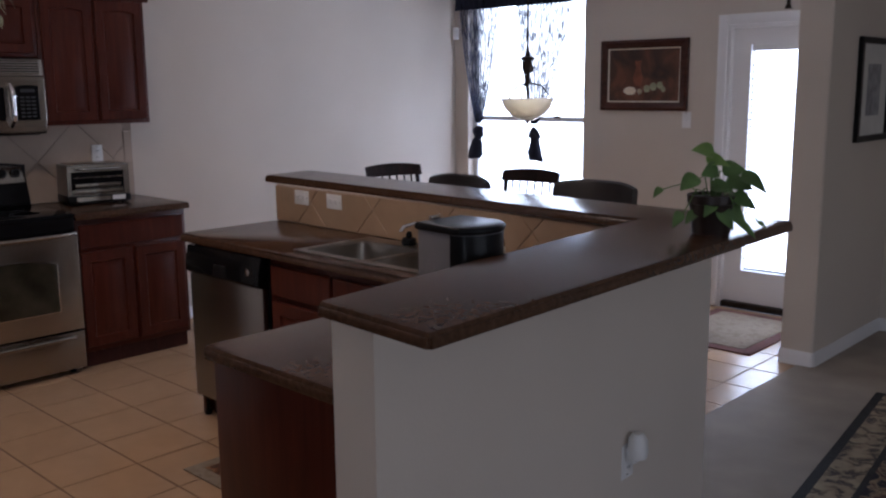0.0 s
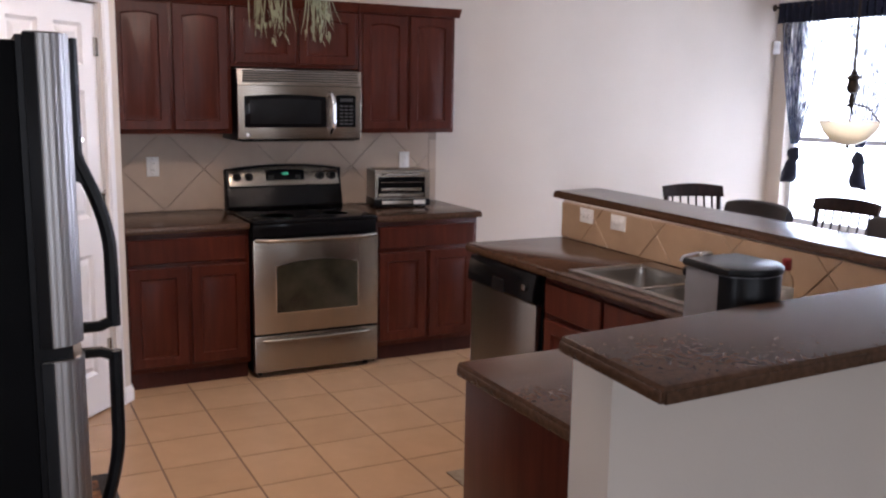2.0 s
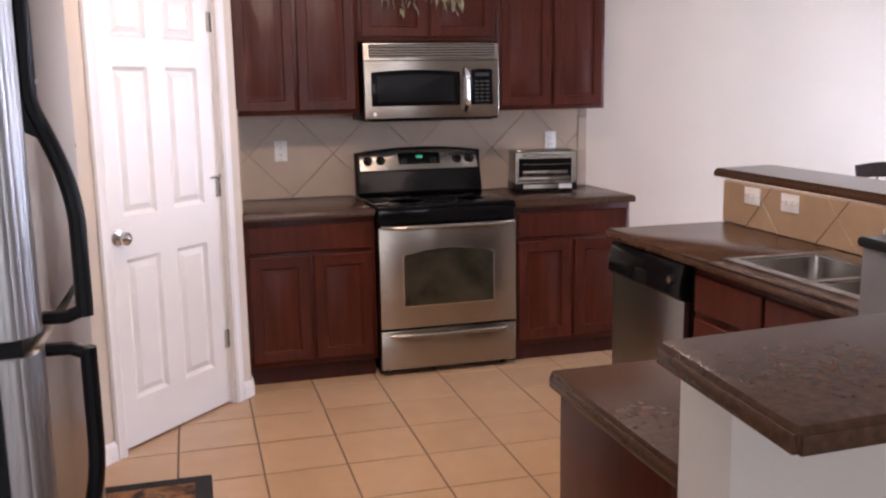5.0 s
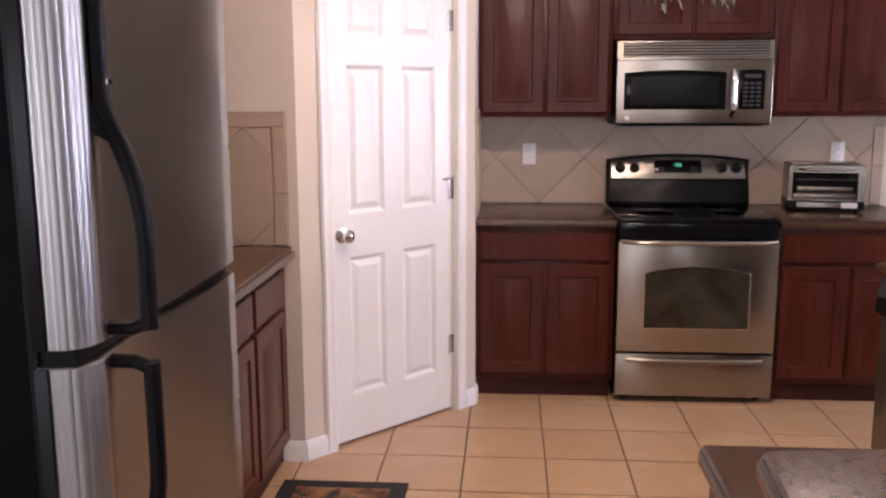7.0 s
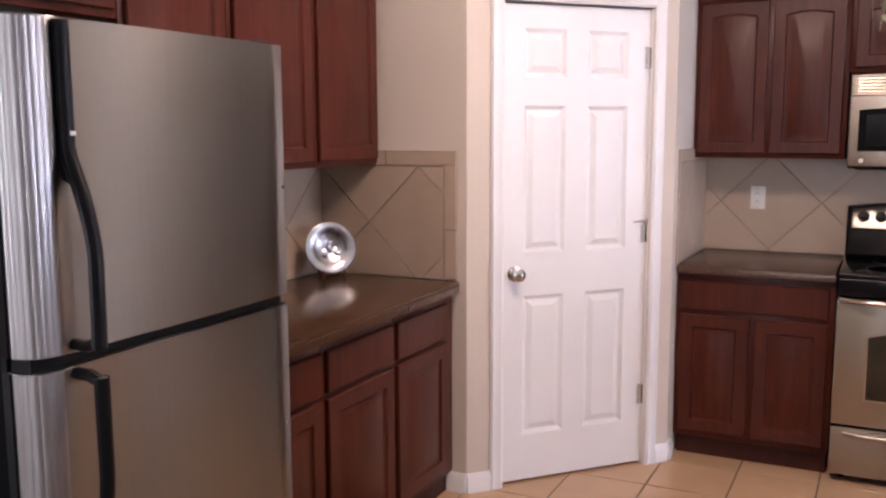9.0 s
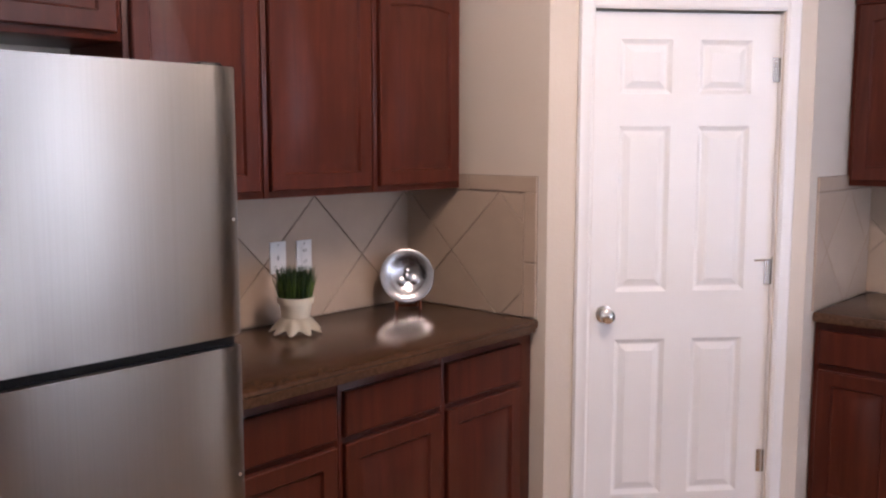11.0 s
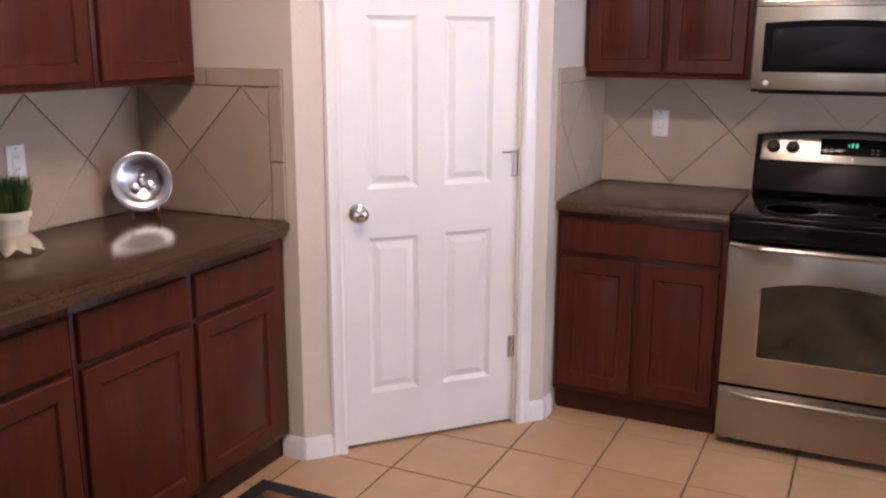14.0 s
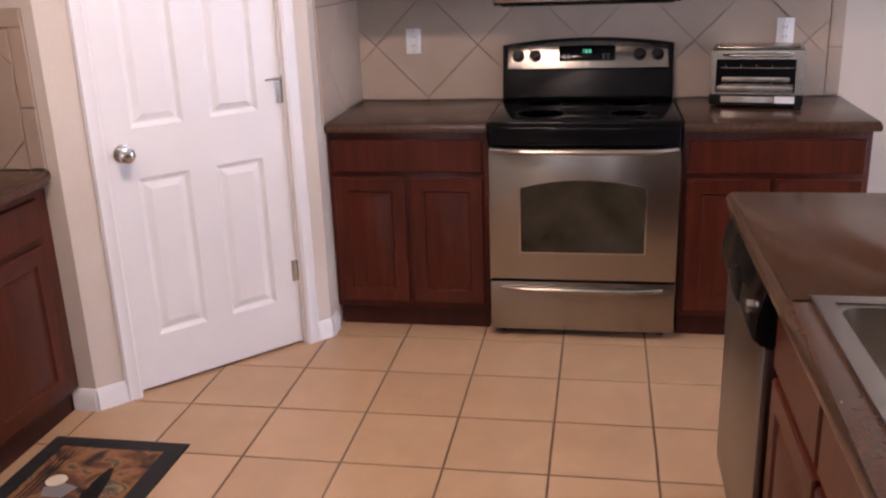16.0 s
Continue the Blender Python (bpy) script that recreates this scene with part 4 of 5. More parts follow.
# ---- things on the worktops ----
def toaster_oven():
    g = thing("toaster_oven", "brushed steel toaster oven with black base, glass door closed", "toaster oven", pose(0.062, 0.935, 0.914, 0, 0, WEST - 10))
    w, d, h = 0.365, 0.235, 0.240
    part("body", block((0, -d, 0.055), (w, 0, h), 0.010, 3), STEEL_V, g, "dull brushed steel shell")
    part("base", block((-0.003, -d - 0.014, 0.012), (w + 0.003, 0.002, 0.057), 0.006), BLACK, g, "black plastic base")
    face = part("front_frame", sheet_with_hole((0.002, 0.058), (w - 0.002, h - 0.004), [(0.022, 0.066, w - 0.034, h - 0.040)], -d - 0.012, -d + 0.004), STEEL, g, "silver front frame")
    part("cavity", block((0.024, -d - 0.0015, 0.068), (w - 0.036, -d - 0.0005, h - 0.042)), BLACK, g, smooth=False)
    part("glass_door", block((0.022, -d - 0.009, 0.066), (w - 0.034, -d - 0.006, h - 0.040)), BLACKGLASS, g, "dark glass door")
    for z in (0.097, 0.165):
        rack = part("rack", sweep([(0.04, -d - 0.011, z), (w - 0.04, -d - 0.011, z)], 0.0022, 8), STEEL, g)
        for k in range(6):
            part("rack_wire", sweep([(0.06 + 0.06 * k, -d - 0.011, z), (0.06 + 0.06 * k, -d - 0.0105, z + 0.012)], 0.0012, 6), STEEL, rack)
    part("tray", block((0.045, -d - 0.0115, 0.108), (w - 0.055, -d - 0.0095, 0.128), 0.001), STEEL, g)
    part("crumb_tray", block((0.026, -d - 0.0115, 0.068), (w - 0.040, -d - 0.0095, 0.092), 0.001), STEEL, g)
    part("handle", bar_handle(0.05, w - 0.05, -d - 0.01, h - 0.022, 0.025, 0.008), SATIN, g, "silver door handle")
    part("control_strip", prism([(-d - 0.012, 0.024), (-d - 0.019, 0.025), (-d - 0.016, 0.050), (-d - 0.012, 0.051)], 0.045, w - 0.110, "x", 0.002), STEEL, g, "silver inset lower strip")
    part("label_panel", block((w - 0.108, -d - 0.019, 0.024), (w - 0.032, -d - 0.013, 0.051)), PLATE, g, smooth=False)
    for x in (0.03, w - 0.03):
        for y in (-0.03, -d + 0.03):
            part("foot", lathe([(0, 0), (0.012, 0), (0.013, 0.016), (0, 0.016)], 10, (x, y, 0)), BLACK, g)
    part("top_tray", block((0.02, -d + 0.02, h), (w - 0.02, -0.03, h + 0.006), 0.003), STEEL, g, "thin silver tray lying on top")


toaster_oven()


def canister():
    """A grey bin with a rounded black front and lid."""
    c = thing("kitchen_bin", "grey and black countertop bin with black lid", "bin", pose(3.885, 0.440, 0.914) @ Matrix.Diagonal((0.74, 0.72, 0.83, 1)))
    def shell(grow):
        pts = [(-0.155 - grow, -0.10 - grow), (0.03, -0.115 - grow)]
        for k in range(9):
            a = -60 + 15 * k
            pts.append((0.015 + (0.125 + grow) * math.cos(radians(a)), 0.01 + (0.145 + grow) * math.sin(radians(a))))
        pts += [(0.03, 0.165 + grow), (-0.155 - grow, 0.15 + grow)]
        return pts
    part("body", prism(shell(0), 0.0, 0.335, "z", 0.006), GREYPLASTIC, c, "grey plastic body")
    front = [(0.030, -0.1185)] + [(0.0165 + 0.1275 * math.cos(radians(a)), 0.01 + 0.147 * math.sin(radians(a))) for a in range(-60, 61, 12)] + [(0.030, 0.1685)]
    inner = [(0.030, 0.155)] + [(0.0165 + 0.116 * math.cos(radians(a)), 0.01 + 0.136 * math.sin(radians(a))) for a in range(60, -61, -12)] + [(0.030, -0.105)]
    part("front_panel", prism(front + inner, 0.02, 0.330, "z", 0.001), BLACK, c, "glossy black curved front")
    part("lid", prism(shell(0.010), 0.332, 0.358, "z", 0.009), BLACK, c, "black rounded lid")
    part("lid_tab", block((-0.175, -0.02, 0.345), (-0.155, 0.03, 0.37), 0.004), SATIN, c)


canister()


def soap_bottle():
    b = thing("soap_bottle", "small clear bottle with red cap beside the bin", "bottle", PEN @ pose(*BOTTLE, 0.914))
    part("body", lathe([(0.0, 0.0), (0.026, 0.0), (0.028, 0.006), (0.028, 0.105), (0.022, 0.125), (0.012, 0.138), (0.012, 0.150), (0.010, 0.150), (0.010, 0.138), (0.020, 0.123), (0.0255, 0.104), (0.0255, 0.006), (0.0, 0.004)], 24), BOTTLEGLASS, b, "clear plastic body")
    part("cap", lathe([(0.0, 0.148), (0.016, 0.148), (0.017, 0.152), (0.016, 0.185), (0.012, 0.188), (0.0, 0.188)], 20), REDCAP, b, "red screw cap")
    part("label_band", lathe([(0.0283, 0.03), (0.0287, 0.031), (0.0287, 0.085), (0.0283, 0.086)], 24), PAPER, b, "pale paper label")


BOTTLE = (-1.010, 1.400)
soap_bottle()


def plate_on_stand():
    p = thing("decorative_plate", "round polished pewter plate leaning on wooden stand", "plate", pose(1.655, -1.925, 0.914, 0, 0, 180 - 38) @ Matrix.Diagonal((0.84, 0.84, 0.84, 1)))
    disc = part("plate", lathe([(0.0, 0.004), (0.075, 0.004), (0.082, 0.010), (0.125, 0.020), (0.128, 0.024), (0.124, 0.025), (0.082, 0.015), (0.074, 0.009), (0.0, 0.009)], 48), PEWTER, p, "polished embossed plate")
    disc.matrix_basis = pose(0, 0.012, 0.150, 76, 0, 0)
    relief = bmesh.new()
    rng = random.Random(4)
    for k in range(9):
        a, r = rng.uniform(0, 2 * PI), rng.uniform(0.0, 0.05)
        lathe([(rng.uniform(0.012, 0.026), 0), (0.010, 0.004), (0.0, 0.005)], 12, (r * math.cos(a), r * math.sin(a), 0.009), relief)
    rel = part("embossing", relief, PEWTER, disc, "raised embossed motif")
    for s in (-1, 1):
        part("stand_arm", sweep([(0.055 * s, -0.055, 0.004), (0.055 * s, -0.035, 0.012), (0.05 * s, 0.02, 0.012), (0.045 * s, 0.055, 0.09)], 0.007, 8), TERRACOTTA, p, "wooden stand arm")
        part("stand_lip", sweep([(0.055 * s, -0.058, 0.004), (0.055 * s, -0.060, 0.045)], 0.007, 8), TERRACOTTA, p)
    part("stand_bar", sweep([(-0.055, 0.0, 0.012), (0.055, 0.0, 0.012)], 0.007, 8), TERRACOTTA, p)


plate_on_stand()


def potted_grass():
    p = thing("potted_grass", "artificial green grass in cream pot with leaf saucer", "plant", pose(2.252, -1.885, 0.914))
    pot = part("pot", lathe([(0.0, 0.012), (0.040, 0.012), (0.047, 0.05), (0.056, 0.105), (0.063, 0.107), (0.064, 0.127), (0.058, 0.128), (0.054, 0.115), (0.0, 0.112)], 32), CREAM, p, "cream glazed ceramic pot")
    skirt = bmesh.new()
    n = 64
    rings = []
    for r, z in ((0.046, 0.058), (0.058, 0.050), (0.072, 0.030), (0.082, 0.012)):
        ring = []
        for k in range(n):
            a = 2 * PI * k / n
            petal = 1 + (r - 0.046) / 0.036 * 0.17 * math.cos(9 * a)
            ring.append((r * petal * math.cos(a), r * petal * math.sin(a), max(0.002, z - (r - 0.046) * 0.20 * math.cos(9 * a))))
        rings.append(ring)
    ringed(skirt, rings, False)
    bmesh.ops.solidify(skirt, geom=skirt.faces[:], thickness=0.004)
    part("leaf_saucer", skirt, CREAM, p, "cream scalloped leaf skirt")
    rng = random.Random(8)
    for name, mat_, z0, z1 in (("blades", GRASS, 0.108, 0.205), ("blade_tips", GRASSTIP, 0.12, 0.236)):
        bm = bmesh.new()
        for k in range(420):
            a, r = rng.uniform(0, 2 * PI), 0.052 * math.sqrt(rng.random())
            x, y = r * math.cos(a), r * math.sin(a)
            lean = rng.uniform(0.05, 0.32)
            h = rng.uniform(0.8, 1.05) * (z1 - z0)
            t = rng.uniform(0, PI)
            dx, dy = 0.0019 * math.cos(t), 0.0019 * math.sin(t)
            mx, my = x * (1 + lean), y * (1 + lean)
            ex, ey = x * (1 + 1.6 * lean) + rng.uniform(-0.008, 0.008), y * (1 + 1.6 * lean) + rng.uniform(-0.008, 0.008)
            v = [bm.verts.new(q) for q in ((x - dx, y - dy, z0), (x + dx, y + dy, z0), (mx + dx, my + dy, z0 + 0.6 * h), (mx - dx, my - dy, z0 + 0.6 * h), (ex, ey, z0 + h))]
            bm.faces.new(v[:4])
            bm.faces.new((v[3], v[2], v[4]))
        tagged(part(name, bm, mat_, p, smooth=False), kind="stuff")


potted_grass()


def leaf_blade(bm, base, way, length, width, droop, twist=0.0):
    """A heart-shaped leaf, folded at its rib and bent down."""
    d = Vector(way).normalized()
    side = d.cross(Vector((0, 0, 1)))
    side = side.normalized() if side.length > 1e-3 else Vector((1, 0, 0))
    up = side.cross(d)
    side = (math.cos(twist) * side + math.sin(twist) * up).normalized()
    rows = []
    for s, w in ((-0.10, 0.30), (0.0, 0.72), (0.15, 0.98), (0.35, 1.0), (0.58, 0.80), (0.80, 0.42), (1.0, 0.02)):
        c = Vector(base) + d * length * s - Vector((0, 0, 1)) * droop * length * max(0, s) ** 2
        lift = up * width * 0.16 * w
        rows.append([bm.verts.new(c - side * width * 0.5 * w + lift), bm.verts.new(c), bm.verts.new(c + side * width * 0.5 * w + lift)])
    for a, b in zip(rows, rows[1:]):
        bm.faces.new((a[0], a[1], b[1], b[0]))
        bm.faces.new((a[1], a[2], b[2], b[1]))


def pothos():
    p = thing("potted_plant", "trailing green pothos in dark pot on bar corner", "plant", PEN @ pose(*POTHOS, BARZ, 0, 0, 42) @ Matrix.Diagonal((0.76, 0.76, 0.76, 1)))
    part("pot", lathe([(0.0, 0.0), (0.074, 0.0), (0.078, 0.012), (0.088, 0.11), (0.093, 0.125), (0.098, 0.128), (0.100, 0.162), (0.092, 0.163), (0.085, 0.15), (0.0, 0.145)], 36), DARKPOT, p, "dark glazed pot")
    part("soil", lathe([(0.0, 0.150), (0.05, 0.150), (0.086, 0.146)], 20), RUBBER, p)
    rng = random.Random(21)
    # leaves: across, height, length, width, way out
    leaves = [(-0.065, 0.325, 0.095, 0.082, -1, 0.6), (-0.01, 0.30, 0.085, 0.070, 1, 0.1), (-0.10, 0.225, 0.085, 0.075, -1, -0.4), (-0.225, 0.185, 0.045, 0.034, -1, -0.5), (-0.165, 0.095, 0.055, 0.045, -1, -0.7),
              (-0.09, 0.09, 0.060, 0.046, -1, -0.8), (-0.03, 0.13, 0.060, 0.055, -1, -0.5), (0.055, 0.255, 0.085, 0.075, 1, 0.3), (0.085, 0.205, 0.10, 0.080, 1, 0.0), (0.13, 0.235, 0.10, 0.080, 1, -0.3),
              (0.06, 0.13, 0.10, 0.085, 1, -0.6), (0.09, 0.09, 0.085, 0.070, 1, -0.7), (0.10, 0.055, 0.070, 0.050, 1, -0.5), (0.195, 0.045, 0.040, 0.030, 1, -0.4), (0.02, 0.19, 0.085, 0.075, 1, 0.2),
              (-0.04, 0.255, 0.080, 0.072, -1, 0.3), (0.03, 0.10, 0.080, 0.070, 1, -0.8), (0.10, 0.15, 0.090, 0.075, 1, -0.2)]
    for x, z, length, width, way, tilt in leaves:
        y = rng.uniform(-0.10, 0.03) - 0.05 * (z < 0.15)
        base = Vector((x - way * length * 0.35, y, z))
        mid = Vector((base.x * 0.55, base.y * 0.55, max(0.19, z * 0.75 + 0.07)))
        stem = part("stem", sweep([(base.x * 0.2, base.y * 0.2, 0.145), (base.x * 0.35, base.y * 0.35, 0.18), mid[:], base[:]], 0.0026, 6), LEAF, p)
        bm = bmesh.new()
        leaf_blade(bm, base, (way, rng.uniform(-0.5, 0.1), tilt), length, width, rng.uniform(0.15, 0.4), -rng.uniform(0.5, 1.1) * way)
        part("leaf", bm, LEAF if z < 0.3 else FRESHLEAF, stem)


POTHOS = (-0.150, 1.400)
pothos()


def cabinet_foliage():
    """Pale silk greenery laid on the short cabinet and hanging over its front."""
    p = thing("artificial_foliage", "pale artificial grass and leaves hanging off cabinet top", "plant", pose(0.22, 0.36, TOP + 0.032))
    rng = random.Random(33)
    part("basket", lathe([(0, 0), (0.09, 0), (0.12, 0.05), (0.125, 0.09), (0.115, 0.092), (0, 0.06)], 20), TERRACOTTA, p, "low woven basket")
    for c, n in ((-0.16, 26), (0.13, 30)):
        bm = bmesh.new()
        for k in range(n):
            y = c + rng.gauss(0, 0.05)
            out = 0.17 + rng.uniform(0, 0.05)
            fall = rng.uniform(0.12, 0.25)
            y2 = y + rng.gauss(0, 0.035)
            pts = [(0.0, c * 0.3, 0.08), (out * 0.6, (y + c * 0.3) / 2, 0.12), (out, y, 0.05), (out + 0.015, (y + y2) / 2, -fall * 0.5), (out + 0.01 + rng.uniform(-0.006, 0.02), y2, -fall)]
            sweep(pts, [0.002, 0.003, 0.004, 0.0036, 0.0012], 4, 0.35, bm)
        sprig = part("trailing_blades", bm, DRYLEAF, p)
        for k in range(16):
            lb = bmesh.new()
            y = c + rng.gauss(0, 0.045)
            leaf_blade(lb, (0.19 + rng.uniform(0, 0.03), y, rng.uniform(-0.24, -0.04)), (0.3, rng.uniform(-0.5, 0.5), -0.8), rng.uniform(0.03, 0.05), rng.uniform(0.016, 0.026), 0.2, rng.uniform(-1, 1))
            part("leaf", lb, DRYLEAF, sprig)


cabinet_foliage()


# ---- mats on the floor ----
def printed_mat(m, w, d, label, edge=None):
    p = thing("floor_mat", label, "mat", m, "printed kitchen mats")
    part("backing", prism([(0, 0), (w, 0), (w, d), (0, d)], 0.0, 0.009, "z", 0.004), edge or RUBBER, p, "plain bound border")
    pic = part("picture", block((0.065, 0.065, 0.0088), (w - 0.065, d - 0.065, 0.0102)), MATPRINT, p, "printed food and wine picture", smooth=False)
    part("printed_bottle", prism([(0.14, 0.36), (0.16, 0.24), (0.18, 0.18), (0.195, 0.18), (0.205, 0.24), (0.205, 0.36)], 0.0101, 0.0108), BLACK, pic, smooth=False)
    part("printed_glass", prism([(0.24, 0.30), (0.30, 0.28), (0.35, 0.31), (0.33, 0.36), (0.26, 0.36)][:5], 0.0101, 0.0108), GREYPLASTIC, pic, smooth=False)
    part("printed_cheese", lathe([(0.034, 0), (0.034, 0.0007), (0.0, 0.0008)], 18, (0.33, 0.27, 0.0101)), CREAM, pic, smooth=False)
    for k in range(3):
        part("printed_stripe", block((w - 0.125 + 0.016 * k, 0.09, 0.0101), (w - 0.119 + 0.016 * k, d - 0.09, 0.0107)), BLACK, pic, smooth=False)
    return p


printed_mat(pose(1.70, -0.912, 0, 0, 0, -90), 0.495, 0.80, "black-bordered mat with printed wine and cheese picture")
printed_mat(pose(2.300, 0.405, 0), 0.75, 0.40, "tan-bordered printed mat before the sink cabinet", DOORMAT)


# ---- dining area ----
def dining_window():
    g = thing("window_1", "tall white single-hung window, overexposed daylight outside", "window", pose(0, NORTH + 0.075, 0), kind="structure")
    x0, z0, x1, z1 = WIN
    fr = part("window_frame", sheet_with_hole((x0, z0), (x1, z1), [(x0 + 0.045, z0 + 0.05, x1 - 0.045, 1.305), (x0 + 0.045, 1.345, x1 - 0.045, z1 - 0.045)], 0, 0.055), SILL, g)
    for a, b in ((z0 + 0.05, 1.305), (1.345, z1 - 0.045)):
        pane = part("pane", block((x0 + 0.045, 0.024, a), (x1 - 0.045, 0.029, b)), PANE, g, smooth=False)
        pane.visible_shadow = False
    part("window_sill", block((x0 - 0.03, -0.115, z0 - 0.025), (x1 + 0.03, -0.002, z0 - 0.002), 0.005), WHITE, g)
    part("sash_lock", block((1.05, -0.012, 1.33), (1.11, 0.0, 1.355), 0.003), SATIN, fr)


dining_window()


def curtains():
    y, ROD = NORTH - 0.075, 2.38
    rod = thing("curtain_rod", "dark metal curtain rod above the dining window", "curtain rod", pose(0.77, y, ROD))
    part("rod", sweep([(-0.72, 0, 0), (0.74, 0, 0)], 0.011, 12), BRONZE, rod)
    for s in (-0.74, 0.76):
        part("finial", lathe([(0, -0.03), (0.014, -0.024), (0.022, 0), (0.014, 0.024), (0, 0.03)], 14, (s, 0, 0)), BRONZE, rod)
    for s in (-0.66, 0.70):
        part("bracket", sweep([(s, 0, 0), (s, 0.04, 0.0), (s, 0.073, -0.02)], 0.006, 8), BRONZE, rod)

    def cloth(xa, xb, za, zb, folds, depth, pinch, bm=None, off=0.0):
        bm = bm or bmesh.new()
        nx, nz = folds * 8, 16
        grid = []
        for j in range(nz + 1):
            s = j / nz
            row = []
            for i in range(nx + 1):
                q = i / nx
                a, b = pinch(s)
                x = (xa + (xb - xa) * q) * (1 - s) + s * (xa + (xb - xa) * q)
                x = a + (b - a) * q
                row.append(bm.verts.new((x, off + depth * math.sin(q * folds * 2 * PI + 0.6 * math.sin(3 * s)), za + (zb - za) * s)))
            grid.append(row)
        for r0, r1 in zip(grid, grid[1:]):
            for i in range(nx):
                bm.faces.new((r0[i], r0[i + 1], r1[i + 1], r1[i]))
        return bm

    val = thing("curtain_valance", "short gathered navy sheer valance on the rod", "curtain", pose(0.77, y, ROD))
    part("cloth", cloth(-0.62, 0.64, 0.03, -0.13, 22, 0.018, lambda s: (-0.69, 0.72), off=-0.018), NAVY, val)
    for xa, xb, knot, zk, group in ((-0.66, -0.20, -0.43, 1.17, "a"), (-0.02, 0.54, 0.18, 1.17, "b")):
        c = thing("curtain", "navy sheer curtain panel knotted at its lower end", "curtain", pose(0.77, y, ROD), "knotted dining curtains")

        def pinch(s, xa=xa, xb=xb, knot=knot):
            k = s ** 1.7
            return xa + (knot - 0.035 - xa) * k, xb + (knot + 0.035 - xb) * k

        part("panel", cloth(xa, xb, 0.02, zk - ROD + 0.12, 9, 0.016, pinch, off=0.0), SHEER, c, "see-through navy cloth")
        bm = bmesh.new()
        rng = random.Random(len(group) + int(knot * 100))
        lathe([(0.0, 0.10), (0.030, 0.09), (0.050, 0.055), (0.056, 0.02), (0.040, -0.01), (0.05, -0.04), (0.068, -0.10), (0.072, -0.16), (0.05, -0.185), (0.0, -0.17)], 18, (knot, 0.0, zk - ROD), bm)
        for v in bm.verts:
            n = noise.noise(v.co * 16 + Vector((knot * 9, 0, 0)))
            v.co.x += 0.030 * n - 0.25 * max(0, (zk - ROD) - v.co.z) * (1 if group == "a" else -0.6)
            v.co.y = v.co.y * 0.7 + 0.012 * n
            v.co.z += 0.03 * noise.noise(v.co * 11)
        part("knot", bm, NAVY, c, "bunched knotted tail")


curtains()


def painting():
    p = thing("framed_painting", "still life painting in wide dark wooden frame", "painting", pose(1.93, NORTH, 1.672))
    w, h = 0.37, 0.262

    def bevel_frame(w, h, width, depth):
        bm = bmesh.new()

        def loop(i, y):
            return [(-w + i, y, -h + i), (w - i, y, -h + i), (w - i, y, h - i), (-w + i, y, h - i)]

        ringed(bm, [loop(0, -0.001), loop(0, -depth), loop(width * 0.3, -depth - 0.006), loop(width * 0.7, -depth + 0.004), loop(width, -depth + 0.012), loop(width, -0.001)], False)
        return bm

    part("frame", bevel_frame(w, h, 0.062, 0.028), FRAMEWOOD, p, "dark stained frame", smooth=False)
    liner = bmesh.new()
    for a in (0.062,):
        ringed(liner, [[(-w + a, -0.018, -h + a), (w - a, -0.018, -h + a), (w - a, -0.018, h - a), (-w + a, -0.018, h - a)], [(-w + a + 0.009, -0.012, -h + a + 0.009), (w - a - 0.009, -0.012, -h + a + 0.009), (w - a - 0.009, -0.012, h - a - 0.009), (-w + a + 0.009, -0.012, h - a - 0.009)]], False)
    part("liner", liner, CREAM, p, "thin pale gilt liner", smooth=False)
    c = part("canvas", block((-w + 0.065, -0.010, -h + 0.065), (w - 0.065, -0.002, h - 0.065)), CANVAS, p, "dark oil still life", smooth=False)
    jug = part("painted_jug", prism([(-0.075, -0.08), (-0.02, -0.08), (-0.005, -0.03), (-0.02, 0.03), (-0.03, 0.07), (-0.015, 0.11), (-0.075, 0.105), (-0.065, 0.06), (-0.09, -0.02)], -0.0118, -0.0098, "y"), JUG, c, smooth=False)
    part("painted_melon", lathe([(0.055, 0), (0.05, 0.0015), (0, 0.002)], 18), CREAM, c, smooth=False).matrix_basis = pose(-0.115, -0.0100, -0.115, 90) @ Matrix.Diagonal((1, 0.55, 1, 1))
    for x, z, r in ((0.03, -0.10, 0.028), (0.085, -0.085, 0.03), (0.14, -0.075, 0.026), (0.17, -0.105, 0.02), (-0.03, -0.12, 0.02)):
        part("painted_fruit", lathe([(r, 0), (r * 0.9, 0.0015), (0, 0.002)], 14), DRYLEAF if x > 0.1 else ALABASTER if x < 0 else DRYLEAF, c, smooth=False).matrix_basis = pose(x, -0.0100, z, 90)


painting()


